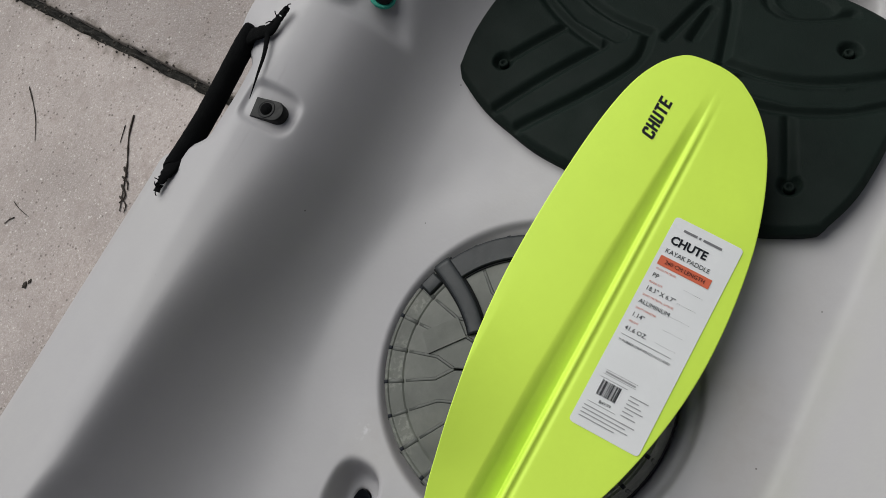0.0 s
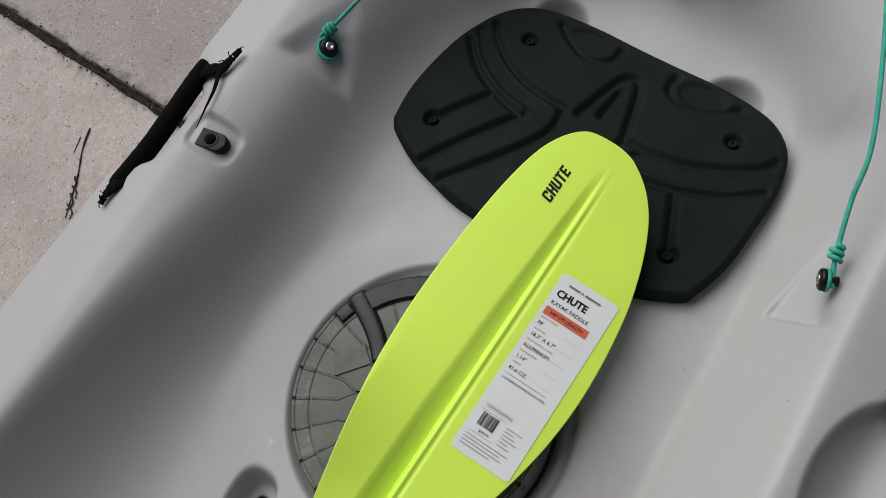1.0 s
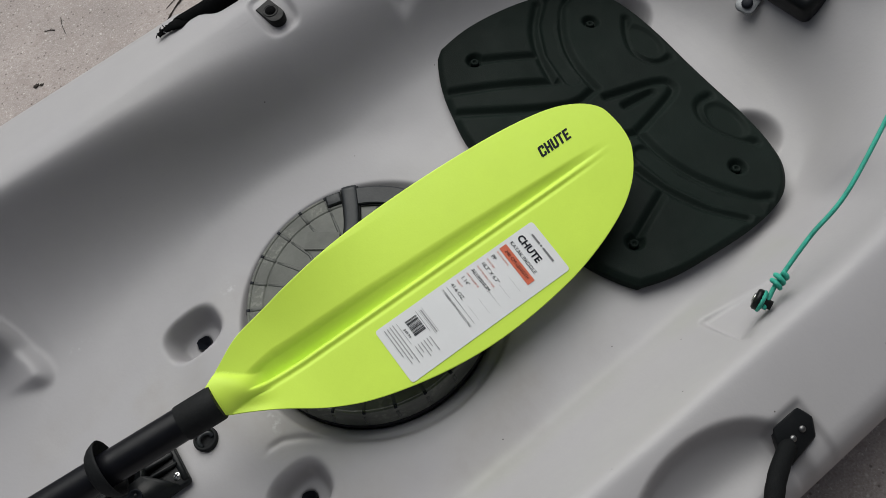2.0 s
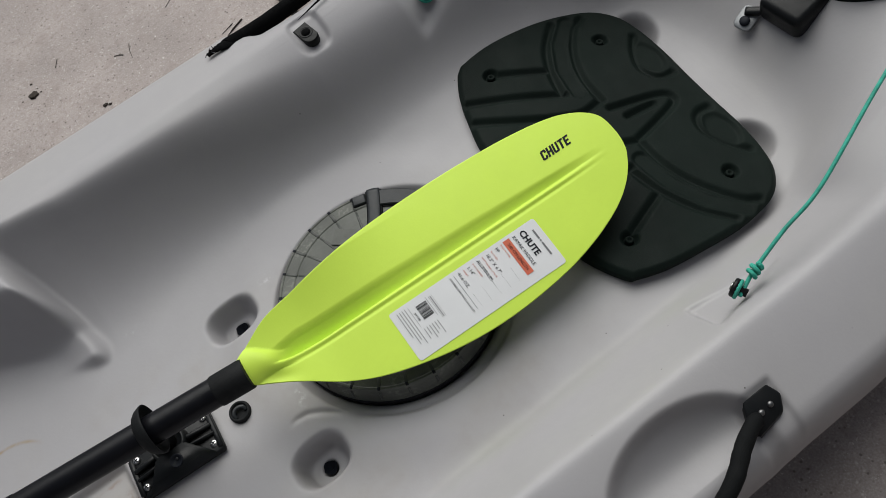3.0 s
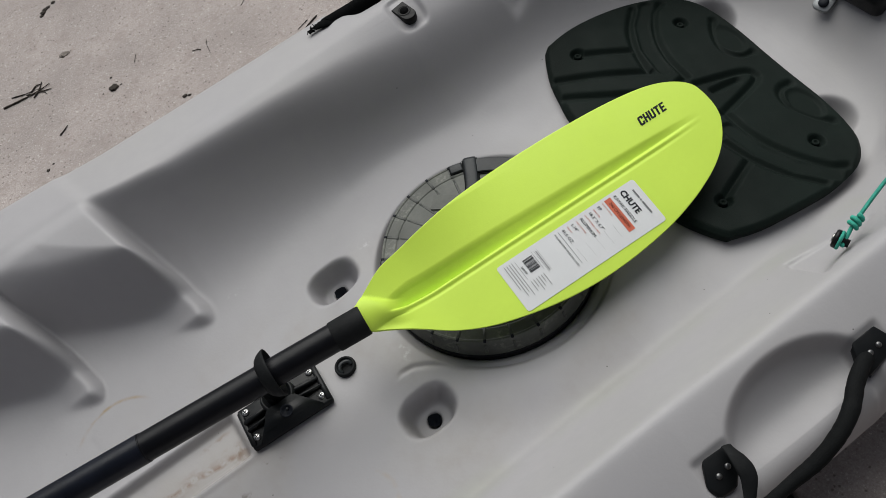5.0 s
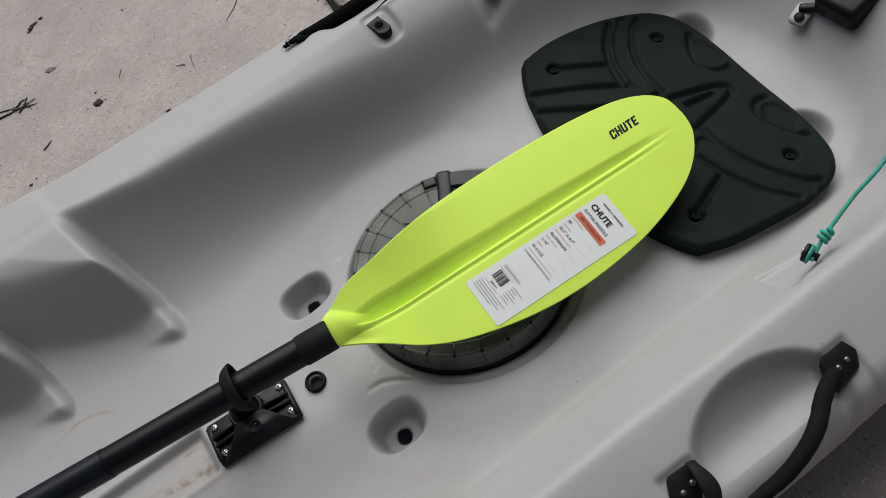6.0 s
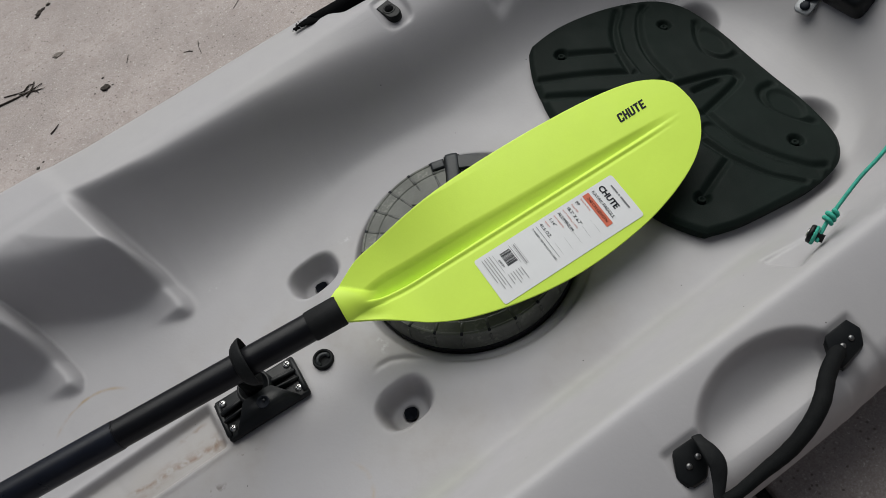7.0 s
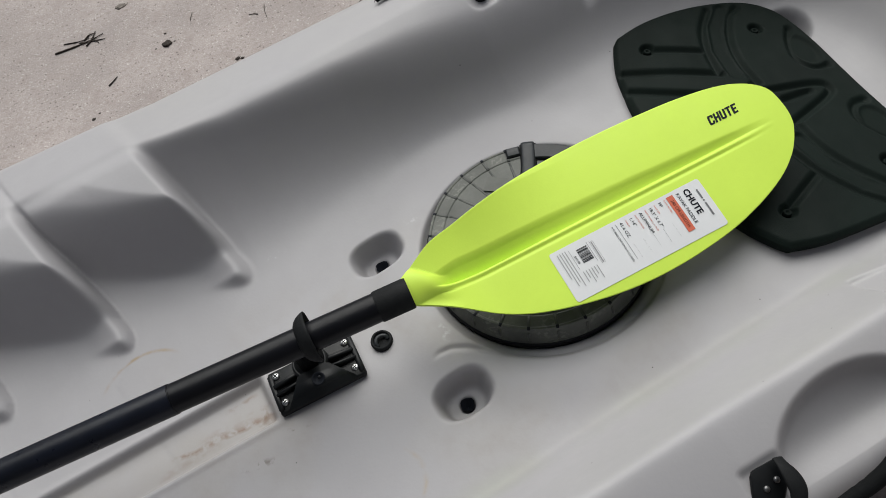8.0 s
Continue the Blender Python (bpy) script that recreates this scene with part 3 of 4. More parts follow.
# drain plug
PLUG = Matrix.Translation((-0.001, 0.0, deck_at(-0.001, 0.0)))
bm = bmesh.new()
lathe(bm, [(0.0118, 0), (0.0120, 0.003), (0.0112, 0.0050), (0.0098, 0.0056), (0.0088, 0.0046), (0.0082, 0.0030), (0.004, 0.0026)], PLUG, 36)
plug = part("drain_plug", bm, M_RUBBER, kayak, "round black rubber drain plug")
bm = bmesh.new()
tube(bm, smooth_path([PLUG @ Vector((x, y, z)) for x, y, z in ((-0.0062, -0.0050, 0.0028), (-0.0066, -0.0010, 0.0052), (-0.0035, 0.0030, 0.0060), (0.0015, 0.0038, 0.0058), (0.0058, 0.0018, 0.0050), (0.0068, -0.0020, 0.0028))], 5), 0.0021, 10, 0.8)
part("grip_bar", bm, M_GREYPL, plug)


# mounting bracket under the shaft
def build_bracket():
    bx, by, z = -0.077, 0.001, 0.1695
    br = new("mounting_bracket", None)
    br.location, br.rotation_euler = (bx, by, z), (0, 0, radians(-3))
    br.parent = kayak
    tagged(br, "black moulded plastic mounting bracket with four screws")
    bm = bmesh.new()
    box(bm, (0.097, 0.052, 0.008), pose(0, 0, 0.004), 0.003)
    part("base_plate", bm, M_PLASTIC, br)
    # ramped block along the front, with two finger holes
    bm = bmesh.new()
    foot = [(-0.041, -0.0255), (0.041, -0.0255), (0.020, 0.0), (-0.020, 0.0)]
    top = [(-0.031, -0.0220), (0.031, -0.0220), (0.016, 0.0), (-0.016, 0.0)]
    lo, hi = [bm.verts.new((x, y, 0.006)) for x, y in foot], [bm.verts.new((x, y, 0.019 + 0.2 * (y + 0.02))) for x, y in top]
    for k in range(4):
        bm.faces.new((lo[k], lo[(k + 1) % 4], hi[(k + 1) % 4], hi[k]))
    bm.faces.new(hi)
    bmesh.ops.bevel(bm, geom=list(bm.edges), offset=0.0016, segments=2, affect="EDGES")
    part("ramp_block", bm, M_PLASTIC, br)
    bm = bmesh.new()
    lathe(bm, [(0.0072, -0.0002), (0.0070, 0.0006), (0.0060, 0.0007), (0.0050, -0.0004)], pose(0.002, -0.0135, 0.0208, 11, 0, 0), 20)
    part("finger_hole", bm, M_INK, br)
    # small raised dot, lighter grey than the bracket
    bm = bmesh.new()
    lathe(bm, [(0.0016, 0.0), (0.0014, 0.0008), (0.0006, 0.0012)], pose(0.0035, -0.0125, 0.0214, 11, 0, 0), 12)
    part("grey_dot", bm, M_GREYPL, br)
    bm = bmesh.new()
    lathe(bm, [(0.020, 0), (0.0195, 0.010), (0.0175, 0.0125), (0.0160, 0.0125), (0.0150, 0.009), (0.005, 0.008)], pose(0.000, 0.010, 0.008), 32)
    part("socket", bm, M_PLASTIC, br)
    bm = bmesh.new()
    lathe(bm, [(0.0105, 0), (0.0100, 0.045), (0.009, 0.052)], pose(-0.001, 0.011, 0.014), 24)
    part("post", bm, M_PLASTIC, br)
    for sx in (-1, 1):
        for sy, w in ((0.006, 0.005), (-0.004, 0.0035)):
            bm = bmesh.new()
            box(bm, (0.030, w, 0.009), pose(sx * 0.030, sy, 0.0105, 0, sx * 10, 0), 0.0012, 1)
            part("stiffener", bm, M_PLASTIC, br)
        bm = bmesh.new()
        box(bm, (0.006, 0.044, 0.004), pose(sx * 0.0455, 0, 0.0085), 0.0014, 1)
        part("end_lip", bm, M_PLASTIC, br)
    for sx in (-1, 1):
        for sy in (-1, 1):
            screw(br, (sx * 0.0395, sy * 0.0162 + 0.002, 0.008), slotted=True)


build_bracket()


# carrying handles
def build_handle(side):
    h = new("carry_handle", None)
    h.parent = kayak
    if side < 0:
        tagged(h, "black webbing carry handle with a sleeved grip, screwed to the hull")
        plates = ([(0.3775, -0.3160), (0.4030, -0.3155), (0.4080, -0.327), (0.4005, -0.339), (0.3720, -0.3435), (0.3700, -0.332)],
                  [(0.203, -0.3205), (0.229, -0.3215), (0.2285, -0.336), (0.213, -0.3505), (0.198, -0.3495), (0.1925, -0.339)])
        for rim, heads in zip(plates, (((0.3955, -0.3290), (0.3850, -0.3300)), ((0.2065, -0.3365), (0.2175, -0.3345)))):
            cx, cy = sum(p[0] for p in rim) / 6, sum(p[1] for p in rim) / 6
            zc = deck_at(cx, cy)
            slope = (deck_at(cx, cy + 0.012) - deck_at(cx, cy - 0.012)) / 0.024
            tilt = pose(0, 0, 0, math.degrees(math.atan(slope)))
            bm = bmesh.new()
            rings = [[bm.verts.new((cx + (x - cx) * f, cy + (y - cy) * f, zc + slope * (y - cy) * f + h)) for x, y in rim] for f, h in ((1.06, -0.003), (1.06, 0.0045), (1.0, 0.0062), (0.92, 0.0066))]
            for a, b in zip(rings, rings[1:]):
                for k in range(6):
                    bm.faces.new((a[k], a[(k + 1) % 6], b[(k + 1) % 6], b[k]))
            bm.faces.new(rings[0])
            bm.faces.new(rings[-1])
            upright = [e for e in bm.edges if abs((e.verts[0].co - e.verts[1].co).z) > 0.005 and (e.verts[0].co - e.verts[1].co).xy.length < 0.001]
            bmesh.ops.bevel(bm, geom=upright, offset=0.003, segments=3, affect="EDGES")
            sharp(part("end_plate", bm, M_PLASTIC, h), 50)
            for x, y in heads:
                screw(h, Vector((x, y, zc + slope * (y - cy) + 0.0063)), tilt, 0.0028, M_DULL)
        bm = bmesh.new()
        pts = smooth_path([(0.379, -0.3340, 0.240), (0.373, -0.3335, 0.243), (0.351, -0.344, 0.249), (0.328, -0.359, 0.255), (0.306, -0.368, 0.254), (0.279, -0.3735, 0.254), (0.251, -0.3745, 0.254), (0.222, -0.3755, 0.254), (0.209, -0.374, 0.255)], 6)
        tube(bm, pts, lambda t: 0.0054 + 0.0020 * math.sin(math.pi * min(1, t * 1.15 + 0.08)) ** 0.7, 14, 0.85, bumpy=0.03)
        part("grip", bm, M_GRIP, h, "black padded grip sleeve")
        bm = bmesh.new()
        pts = smooth_path([(0.2255, -0.323, 0.266), (0.2245, -0.333, 0.2700), (0.2240, -0.343, 0.2695), (0.2225, -0.352, 0.266), (0.216, -0.361, 0.261), (0.209, -0.369, 0.257), (0.208, -0.3755, 0.254)], 8)
        tube(bm, pts, lambda t: 0.0050 + 0.0034 * math.sin(math.pi * min(1, t * 1.15)) ** 2, 10, 0.3, up=(0.25, -0.35, 0.9))
        part("strap", bm, M_RUBBER, h, "twisted black webbing strap")
    else:
        tagged(h, "black tubular carry handle on frayed webbing beside the gunwale")
        bm = bmesh.new()
        pts = smooth_path([(0.214, 0.356, 0.266), (0.219, 0.3585, 0.265), (0.233, 0.3575, 0.265), (0.267, 0.3565, 0.265), (0.307, 0.3585, 0.265), (0.338, 0.3605, 0.265), (0.357, 0.3605, 0.265), (0.363, 0.3585, 0.266)], 8)
        tube(bm, pts, lambda t: 0.0098 * (0.62 + 0.38 * min(1, 14 * t, 14 * (1 - t))), 16, 1.0, bumpy=0.015)
        part("grip", bm, M_WEB, h, "black padded grip sleeve")
        for line in (((0.228, 0.355, 0.266), (0.217, 0.354, 0.272), (0.205, 0.354, 0.275), (0.198, 0.354, 0.275), (0.190, 0.353, 0.275)), ((0.352, 0.356, 0.270), (0.357, 0.344, 0.276), (0.362, 0.333, 0.279), (0.373, 0.330, 0.280), (0.387, 0.327, 0.281))):
            bm = bmesh.new()
            tube(bm, smooth_path(line, 6), lambda t: 0.0082 - 0.0050 * t, 10, 0.40, bumpy=0.16)
            part("strap", bm, M_WEB, h, "frayed dark webbing strap")
            end, back = Vector(line[-1]), Vector(line[2])
            for k in range(6):
                bm = bmesh.new()
                o = back.lerp(end, 0.35 + 0.12 * k)
                tip = o + Vector((random.uniform(-0.006, 0.006), random.uniform(-0.005, 0.008), random.uniform(0.001, 0.004)))
                tube(bm, smooth_path([o, o.lerp(tip, 0.5) + Vector((0, 0, 0.002)), tip], 3), 0.0005, 5)
                part("thread", bm, M_PAPER if k == 2 else M_WEB, h)
        bm = bmesh.new()
        tube(bm, smooth_path([(0.362, 0.334, 0.280), (0.340, 0.3235, 0.281), (0.318, 0.317, 0.282), (0.297, 0.3115, 0.282)], 8), lambda t: 0.0030 - 0.0026 * t, 8, 0.4)
        part("loose_strap", bm, M_WEB, h)


build_handle(-1)
build_handle(1)


# pad eye on the gunwale
def build_pad_eye():
    bm = bmesh.new()
    m = pose(0.2965, 0.2965, deck_at(0.2965, 0.2955) - 0.0005, 2, 0, 9)
    rim = [(-0.0094, 0.0150), (0.0094, 0.0150)] + [(0.0094 * math.cos(a), -0.0066 + 0.0094 * math.sin(a)) for a in (-k * math.pi / 10 for k in range(11))]
    rings = [[bm.verts.new(m @ Vector((x * f, y * f, h))) for x, y in rim] for f, h in ((1.0, -0.004), (1.0, 0.0040), (0.94, 0.0056), (0.84, 0.0058))]
    for a, b in zip(rings, rings[1:]):
        for k in range(len(rim)):
            bm.faces.new((a[k], a[(k + 1) % len(rim)], b[(k + 1) % len(rim)], b[k]))
    bm.faces.new(rings[-1])
    bm.faces.new(rings[0])
    e = part("pad_eye", bm, M_EYE, kayak, "dark grey plastic pad eye")
    sharp(e, 40)
    bm = bmesh.new()
    lathe(bm, [(0.0084, -0.0008), (0.0082, 0.0004), (0.0070, 0.0002), (0.0062, -0.0003), (0.0056, -0.002)], m @ pose(0, 0.001, 0.0059), 24)
    part("eye_rim", bm, M_EYE, e)
    # solid near-black plug; its colour supplies the shade of an open hole
    bm = bmesh.new()
    lathe(bm, [(0.0058, -0.002), (0.0056, 0.0003)], m @ pose(0, 0.001, 0.0059), 20)
    part("eye_hole_dark", bm, M_WEB, e)


build_pad_eye()


# cords with their bolts
def build_cord(side):
    if side < 0:
        b = Vector((0.443, -0.2365, 0.2505))
        line = [(0.4395, -0.2435, 0.2505), (0.449, -0.240, 0.252), (0.466, -0.234, 0.255), (0.51, -0.2235, 0.261), (0.56, -0.215, 0.270), (0.66, -0.178, 0.281), (0.76, -0.14, 0.262)]
        tilt = Vector((-0.38, 0.92, 0.10)).to_track_quat("Z", "Y").to_matrix().to_4x4()
    else:
        b = Vector((0.439, 0.2665, 0.252))
        line = [(0.436, 0.2775, 0.251), (0.446, 0.2800, 0.256), (0.455, 0.2735, 0.259), (0.48, 0.259, 0.272), (0.55, 0.240, 0.282), (0.66, 0.21, 0.284), (0.76, 0.17, 0.262)]
        tilt = pose(0, 0, 0, 35, 10, 0)
    # seat the bolt and the knot in the pocket
    drop = Vector((0.0050, 0.0028, -0.0120)) if side < 0 else Vector((0.0005, 0.0010, -0.0015))
    b = b + drop
    line = [Vector(p) + drop * f for p, f in zip(line, (1, 1, 0.9, 0.4, 0.1, 0, 0))]
    m = Matrix.Translation(b) @ tilt
    rl = 0.0078 if side < 0 else 0.0108
    bm = bmesh.new()
    lathe(bm, [(0.004, -0.010), (0.004, 0), (0.0092, 0), (0.0092, 0.003), (0.008, 0.0045), (0.005, 0.0045)], m, 28)
    bolt = part("cord_bolt", bm, M_PLASTIC, kayak, "black round cord bolt")
    bm = bmesh.new()
    lathe(bm, [(0.0045, 0.0045), (0.0042, 0.0058), (0.002, 0.006), (0.0018, 0.005)], m, 16)
    part("bolt_screw", bm, M_STEEL, bolt)
    cord = new("bungee_cord", None)
    cord.parent = kayak
    tagged(cord, "thin teal cord knotted round a black bolt")
    bm = bmesh.new()
    tube(bm, smooth_path(line, 10), 0.0020, 10)
    part("line", bm, M_CORD, cord)
    bm = bmesh.new()
    loop = [m @ Vector((rl * math.cos(a), rl * math.sin(a), -0.0012)) for a in (k * math.pi / 8 for k in range(17))]
    tube(bm, loop, 0.0021, 8)
    part("loop", bm, M_CORD, cord)
    p = Vector(line[2])
    d = (Vector(line[3]) - Vector(line[1])).normalized()
    u = d.cross(Vector((0, 0, 1))).normalized()
    v = u.cross(d)
    bm = bmesh.new()
    coil = [p + d * (-0.006 + 0.012 * k / 40) + (u * math.cos(k * 0.36) + v * math.sin(k * 0.36)) * 0.0043 for k in range(41)]
    tube(bm, coil, 0.0022, 8)
    part("knot", bm, M_CORD, cord)


build_cord(-1)
build_cord(1)


# strap plate, dark box and round cover behind the seat
def build_seat_back():
    z = deck_at(0.719, 0.030) + 0.002
    bm = bmesh.new()
    m = pose(0.717, 0.030, z + 0.005, 0, -20, 12) @ Matrix.Diagonal((0.86, 0.86, 1, 1))
    rim = [(0.009 * sx + 0.008 * math.cos(radians(a)), 0.005 * sy + 0.008 * math.sin(radians(a))) for sx, sy, a0 in ((1, 1, 0), (-1, 1, 90), (-1, -1, 180), (1, -1, 270)) for a in range(a0, a0 + 91, 18)]
    rings = [[bm.verts.new(m @ Vector((x * f, y * f, h))) for x, y in rim] for f, h in ((1, -0.002), (1, 0.0016), (0.93, 0.0024))]
    for a, b in zip(rings, rings[1:]):
        for k in range(len(rim)):
            bm.faces.new((a[k], a[(k + 1) % len(rim)], b[(k + 1) % len(rim)], b[k]))
    bm.faces.new(rings[-1])
    bm.faces.new(rings[0])
    tab = part("strap_plate", bm, M_TAB, kayak, "pale metal strap plate with a bolt")
    bm = bmesh.new()
    lathe(bm, [(0.006, 0), (0.006, 0.002), (0.0035, 0.0035)], pose(0.7115, 0.028, z + 0.0062, 0, -20, 0), 18)
    part("bolt", bm, M_INK, tab)
    bm = bmesh.new()
    tube(bm, smooth_path([(0.720, 0.036, z + 0.010), (0.729, 0.022, z + 0.014), (0.740, 0.014, z + 0.016)], 6), 0.006, 10, 0.7)
    part("clip", bm, M_PLASTIC, tab)
    bm = bmesh.new()
    box(bm, (0.062, 0.058, 0.034), pose(0.752, -0.006, 0.196, 0, -10, 4), 0.009, 4)
    part("strap_box", bm, M_PLASTIC, kayak, "dark moulded strap box")
    bm = bmesh.new()
    lathe(bm, [(0.128, -0.05), (0.128, 0.012), (0.122, 0.024), (0.10, 0.030), (0.04, 0.032)], pose(0.895, -0.008, 0.225), 64)
    part("round_cover", bm, M_FOAM, kayak, "black round cover behind the seat")


build_seat_back()


# ---- seat pad: foam with moulded grooves ----
def spline_closed(pts, per=10):
    n = len(pts)
    out = []
    for i in range(n):
        a, b, c, d = (np.array(pts[(i + k) % n]) for k in (-1, 0, 1, 2))
        for k in range(per):
            t = k / per
            out.append(0.5 * (2 * b + (c - a) * t + (2 * a - 5 * b + 4 * c - d) * t * t + (3 * b - a - 3 * c + d) * t ** 3))
    return np.array(out)


def bend(x):
    """How far the pad's front droops to lie level."""
    return 0.25 * 0.02 * np.logaddexp(0, (-0.055 - x) / 0.02)


def build_pad():
    pad = new("seat_pad", None)
    half = [(0.133, 0.02), (0.134, 0.07), (0.130, 0.112), (0.119, 0.144), (0.093, 0.169), (0.05, 0.182), (0.0, 0.186), (-0.05, 0.186), (-0.083, 0.1785), (-0.094, 0.172), (-0.112, 0.137), (-0.122, 0.10), (-0.130, 0.05)]
    other = half[:2] + [(0.131, 0.115), (0.121, 0.149), (0.095, 0.174), (0.05, 0.187), (0.0, 0.190)] + half[7:]
    loop = other + [(a, -b) for a, b in half[::-1]]
    edge = spline_closed(loop, 20)
    arcs = []
    for sg in (1, -1):
        arcs += [[(0.018, sg * 0.038), (0.020, sg * 0.075), (0.033, sg * 0.115), (0.060, sg * 0.155), (0.078, sg * 0.166)],
                 [(-0.016, sg * 0.066), (-0.006, sg * 0.105), (0.012, sg * 0.142), (0.040, sg * 0.174)],
                 [(-0.016, sg * 0.066), (-0.020, sg * 0.068), (-0.111, sg * 0.117)],
                 [(-0.118, sg * 0.088), (-0.062, sg * 0.050), (-0.016, sg * 0.030), (0.018, sg * 0.036)],
                 [(-0.010, sg * 0.108), (-0.066, sg * 0.136)],
                 [(0.115, sg * 0.106), (0.100, sg * 0.085), (0.090, sg * 0.060), (0.094, sg * 0.042), (0.104, sg * 0.034), (0.117, sg * 0.033)]]
    arcs += [[(0.020, 0.020), (0.080, 0.011), (0.092, 0.0), (0.080, -0.012), (0.020, -0.034)], [(0.030, 0.0), (0.066, 0.002)], [(-0.02, 0.0), (-0.10, 0.0)]]
    arcs = [[tuple(q)[:2] for q in smooth_path([(a, b, 0) for a, b in arc], 4)] for arc in arcs]
    n = 230
    rings = []
    for k in range(n + 1):
        f = 1 - (k / n) ** 1.15
        rings.append(np.stack([edge[:, 0] * f + 0.0 * (1 - f), edge[:, 1] * f], -1))
    top = np.array(rings)
    X, Y = top[..., 0], top[..., 1]
    de = seg_dist(X, Y, [tuple(q) for q in edge[::4]] + [tuple(edge[0])])
    Z = 0.0155 - 0.006 * (1 - sstep(de, -0.004, 0.007))
    g = np.zeros_like(Z)
    for arc in arcs:
        g = np.maximum(g, 0.0058 * (1 - sstep(seg_dist(X, Y, arc), -0.002, 0.0092)))
    # the panels between the paired arcs and in the rear pockets lie lower
    for sg in (1, -1):
        g = np.maximum(g, 0.0035 * (1 - sstep(seg_dist(X, Y, [(0.004, sg * 0.060), (0.010, sg * 0.100), (0.030, sg * 0.140), (0.058, sg * 0.168)]), 0.006, 0.013)))
        g = np.maximum(g, 0.004 * (1 - sstep(np.hypot((X - 0.108) / 0.020, (Y - sg * 0.068) / 0.034), 0.6, 1.0)))
        for hx, hy in ((-0.068, 0.138), (0.076, 0.121)):
            h = np.hypot(X - hx, Y - sg * hy)
            g = np.maximum(g, 0.007 * (1 - sstep(h, 0.004, 0.012)))
    Z -= np.minimum(g, np.maximum(Z - 0.002, 0))
    Z -= bend(X)
    xyz = np.stack([X, Y, Z], -1)
    under = np.stack([edge[:, 0] * 0.985, edge[:, 1] * 0.985, -bend(edge[:, 0])], -1)
    xyz = np.concatenate([under[None], xyz])
    xyz = np.concatenate([xyz, xyz[:, :1]], 1)
    base = Matrix.Translation((0.501, 0.0225, 0.1575)) @ pose(0, 0, 0, 0, 14.0, 0) @ pose(0, 0, 0, 0, 0, -4.4)
    ob = grid_mesh("seat_pad", xyz, M_FOAM)
    bpy.data.objects.remove(pad)
    ob.matrix_world = base
    bm = bmesh.new()
    bm.from_mesh(ob.data)
    bmesh.ops.remove_doubles(bm, verts=bm.verts, dist=1e-5)
    bmesh.ops.recalc_face_normals(bm, faces=bm.faces)
    bm.to_mesh(ob.data)
    bm.free()
    ob.name = "seat_pad"
    for sg in (1, -1):
        for hx, hy in ((-0.068, 0.138), (0.076, 0.121)):
            bm = bmesh.new()
            lathe(bm, [(0.0048, 0.006), (0.0046, 0.0118), (0.0036, 0.0128), (0.0022, 0.0124), (0.0018, 0.0108)], Matrix.Translation((hx, sg * hy, -float(bend(hx)))), 18)
            part("stud", bm, M_FOAM, ob, "moulded foam stud in its dimple")
    tagged(ob, "black-green moulded foam seat pad with grooves on the kayak floor", "seat pad")
    return ob


build_pad()

# ---- paddle ----
paddle = tagged(empty("paddle", (0.04, -0.0304, 0.270)), "lime yellow kayak paddle with black shaft lying across the hatch", "paddle")
BN = np.array([0.038, -0.245, 1.0])
BN = BN / np.linalg.norm(BN)
BX = np.array([1, 0, -0.038]) / math.hypot(1, 0.038)
BV = np.cross(BN, BX)
BO = np.array((0.2, -0.033, 0.2438))


def blade_height(a, v):
    """Relief of the face: spoon, spine groove, neck swell."""
    h = 0.018 * sstep(0.13 - a, 0.0, 0.09)
    h = h - 0.6 * v * v
    # the upper edge curls up towards the neck
    h = h + 0.016 * np.clip(v / 0.068, 0, 1) ** 1.6 * (1 - sstep(a, 0.10, 0.30))
    ramp = sstep(a, 0.064, 0.086) * (1 - sstep(a, 0.38, 0.472))
    c = 0.0071 - 0.0176 * a
    w = np.interp(a, [0.06, 0.10, 0.20, 0.30, 0.46], [0.011, 0.0205, 0.0195, 0.0155, 0.006])
    t = v - c
    # the face slopes down to a thin rib, with a narrow channel on the rib's other side
    valley = np.where(t > 0, np.clip(1 - t / w, 0, 1) ** 0.9, 1 - sstep(-t / 0.0030, 0.0, 1.0))
    valley = np.where(t > 0.6 * w, np.clip(1 - t / w, 0, 1) ** 1.5 * 0.4 ** -0.6, valley)
    h = h - 0.0012 * ramp * (1 - sstep(t, -0.001, w)) * (1 - sstep(-v, 0.02, 0.085) * 0.7)
    h = h - (0.0046 + 0.0028 * (1 - sstep(a, 0.12, 0.26))) * ramp * valley * np.clip(w / 0.0165, 0.55, 1.1)
    h = h + 0.0006 * ramp * np.exp(-((t + 0.0042) / 0.0013) ** 2)
    h = h - 0.0009 * ramp * np.exp(-((t + 0.0076) / 0.0019) ** 2)
    # half-round neck that narrows to a blunt end on the face
    vn = 0.0158 - 0.0105 * sstep(a, 0.042, 0.090)
    d = (v - vn) / (0.0185 - 0.0100 * sstep(a, 0.040, 0.085))
    h = h + 0.0075 * (1 - sstep(a, 0.056, 0.094)) * np.clip(1 - d * d, 0, 1) ** 0.75
    h = h - 0.0022 * np.exp(-((v - vn + 0.019) / 0.007) ** 2 - ((a - 0.066) / 0.014) ** 2)
    return h


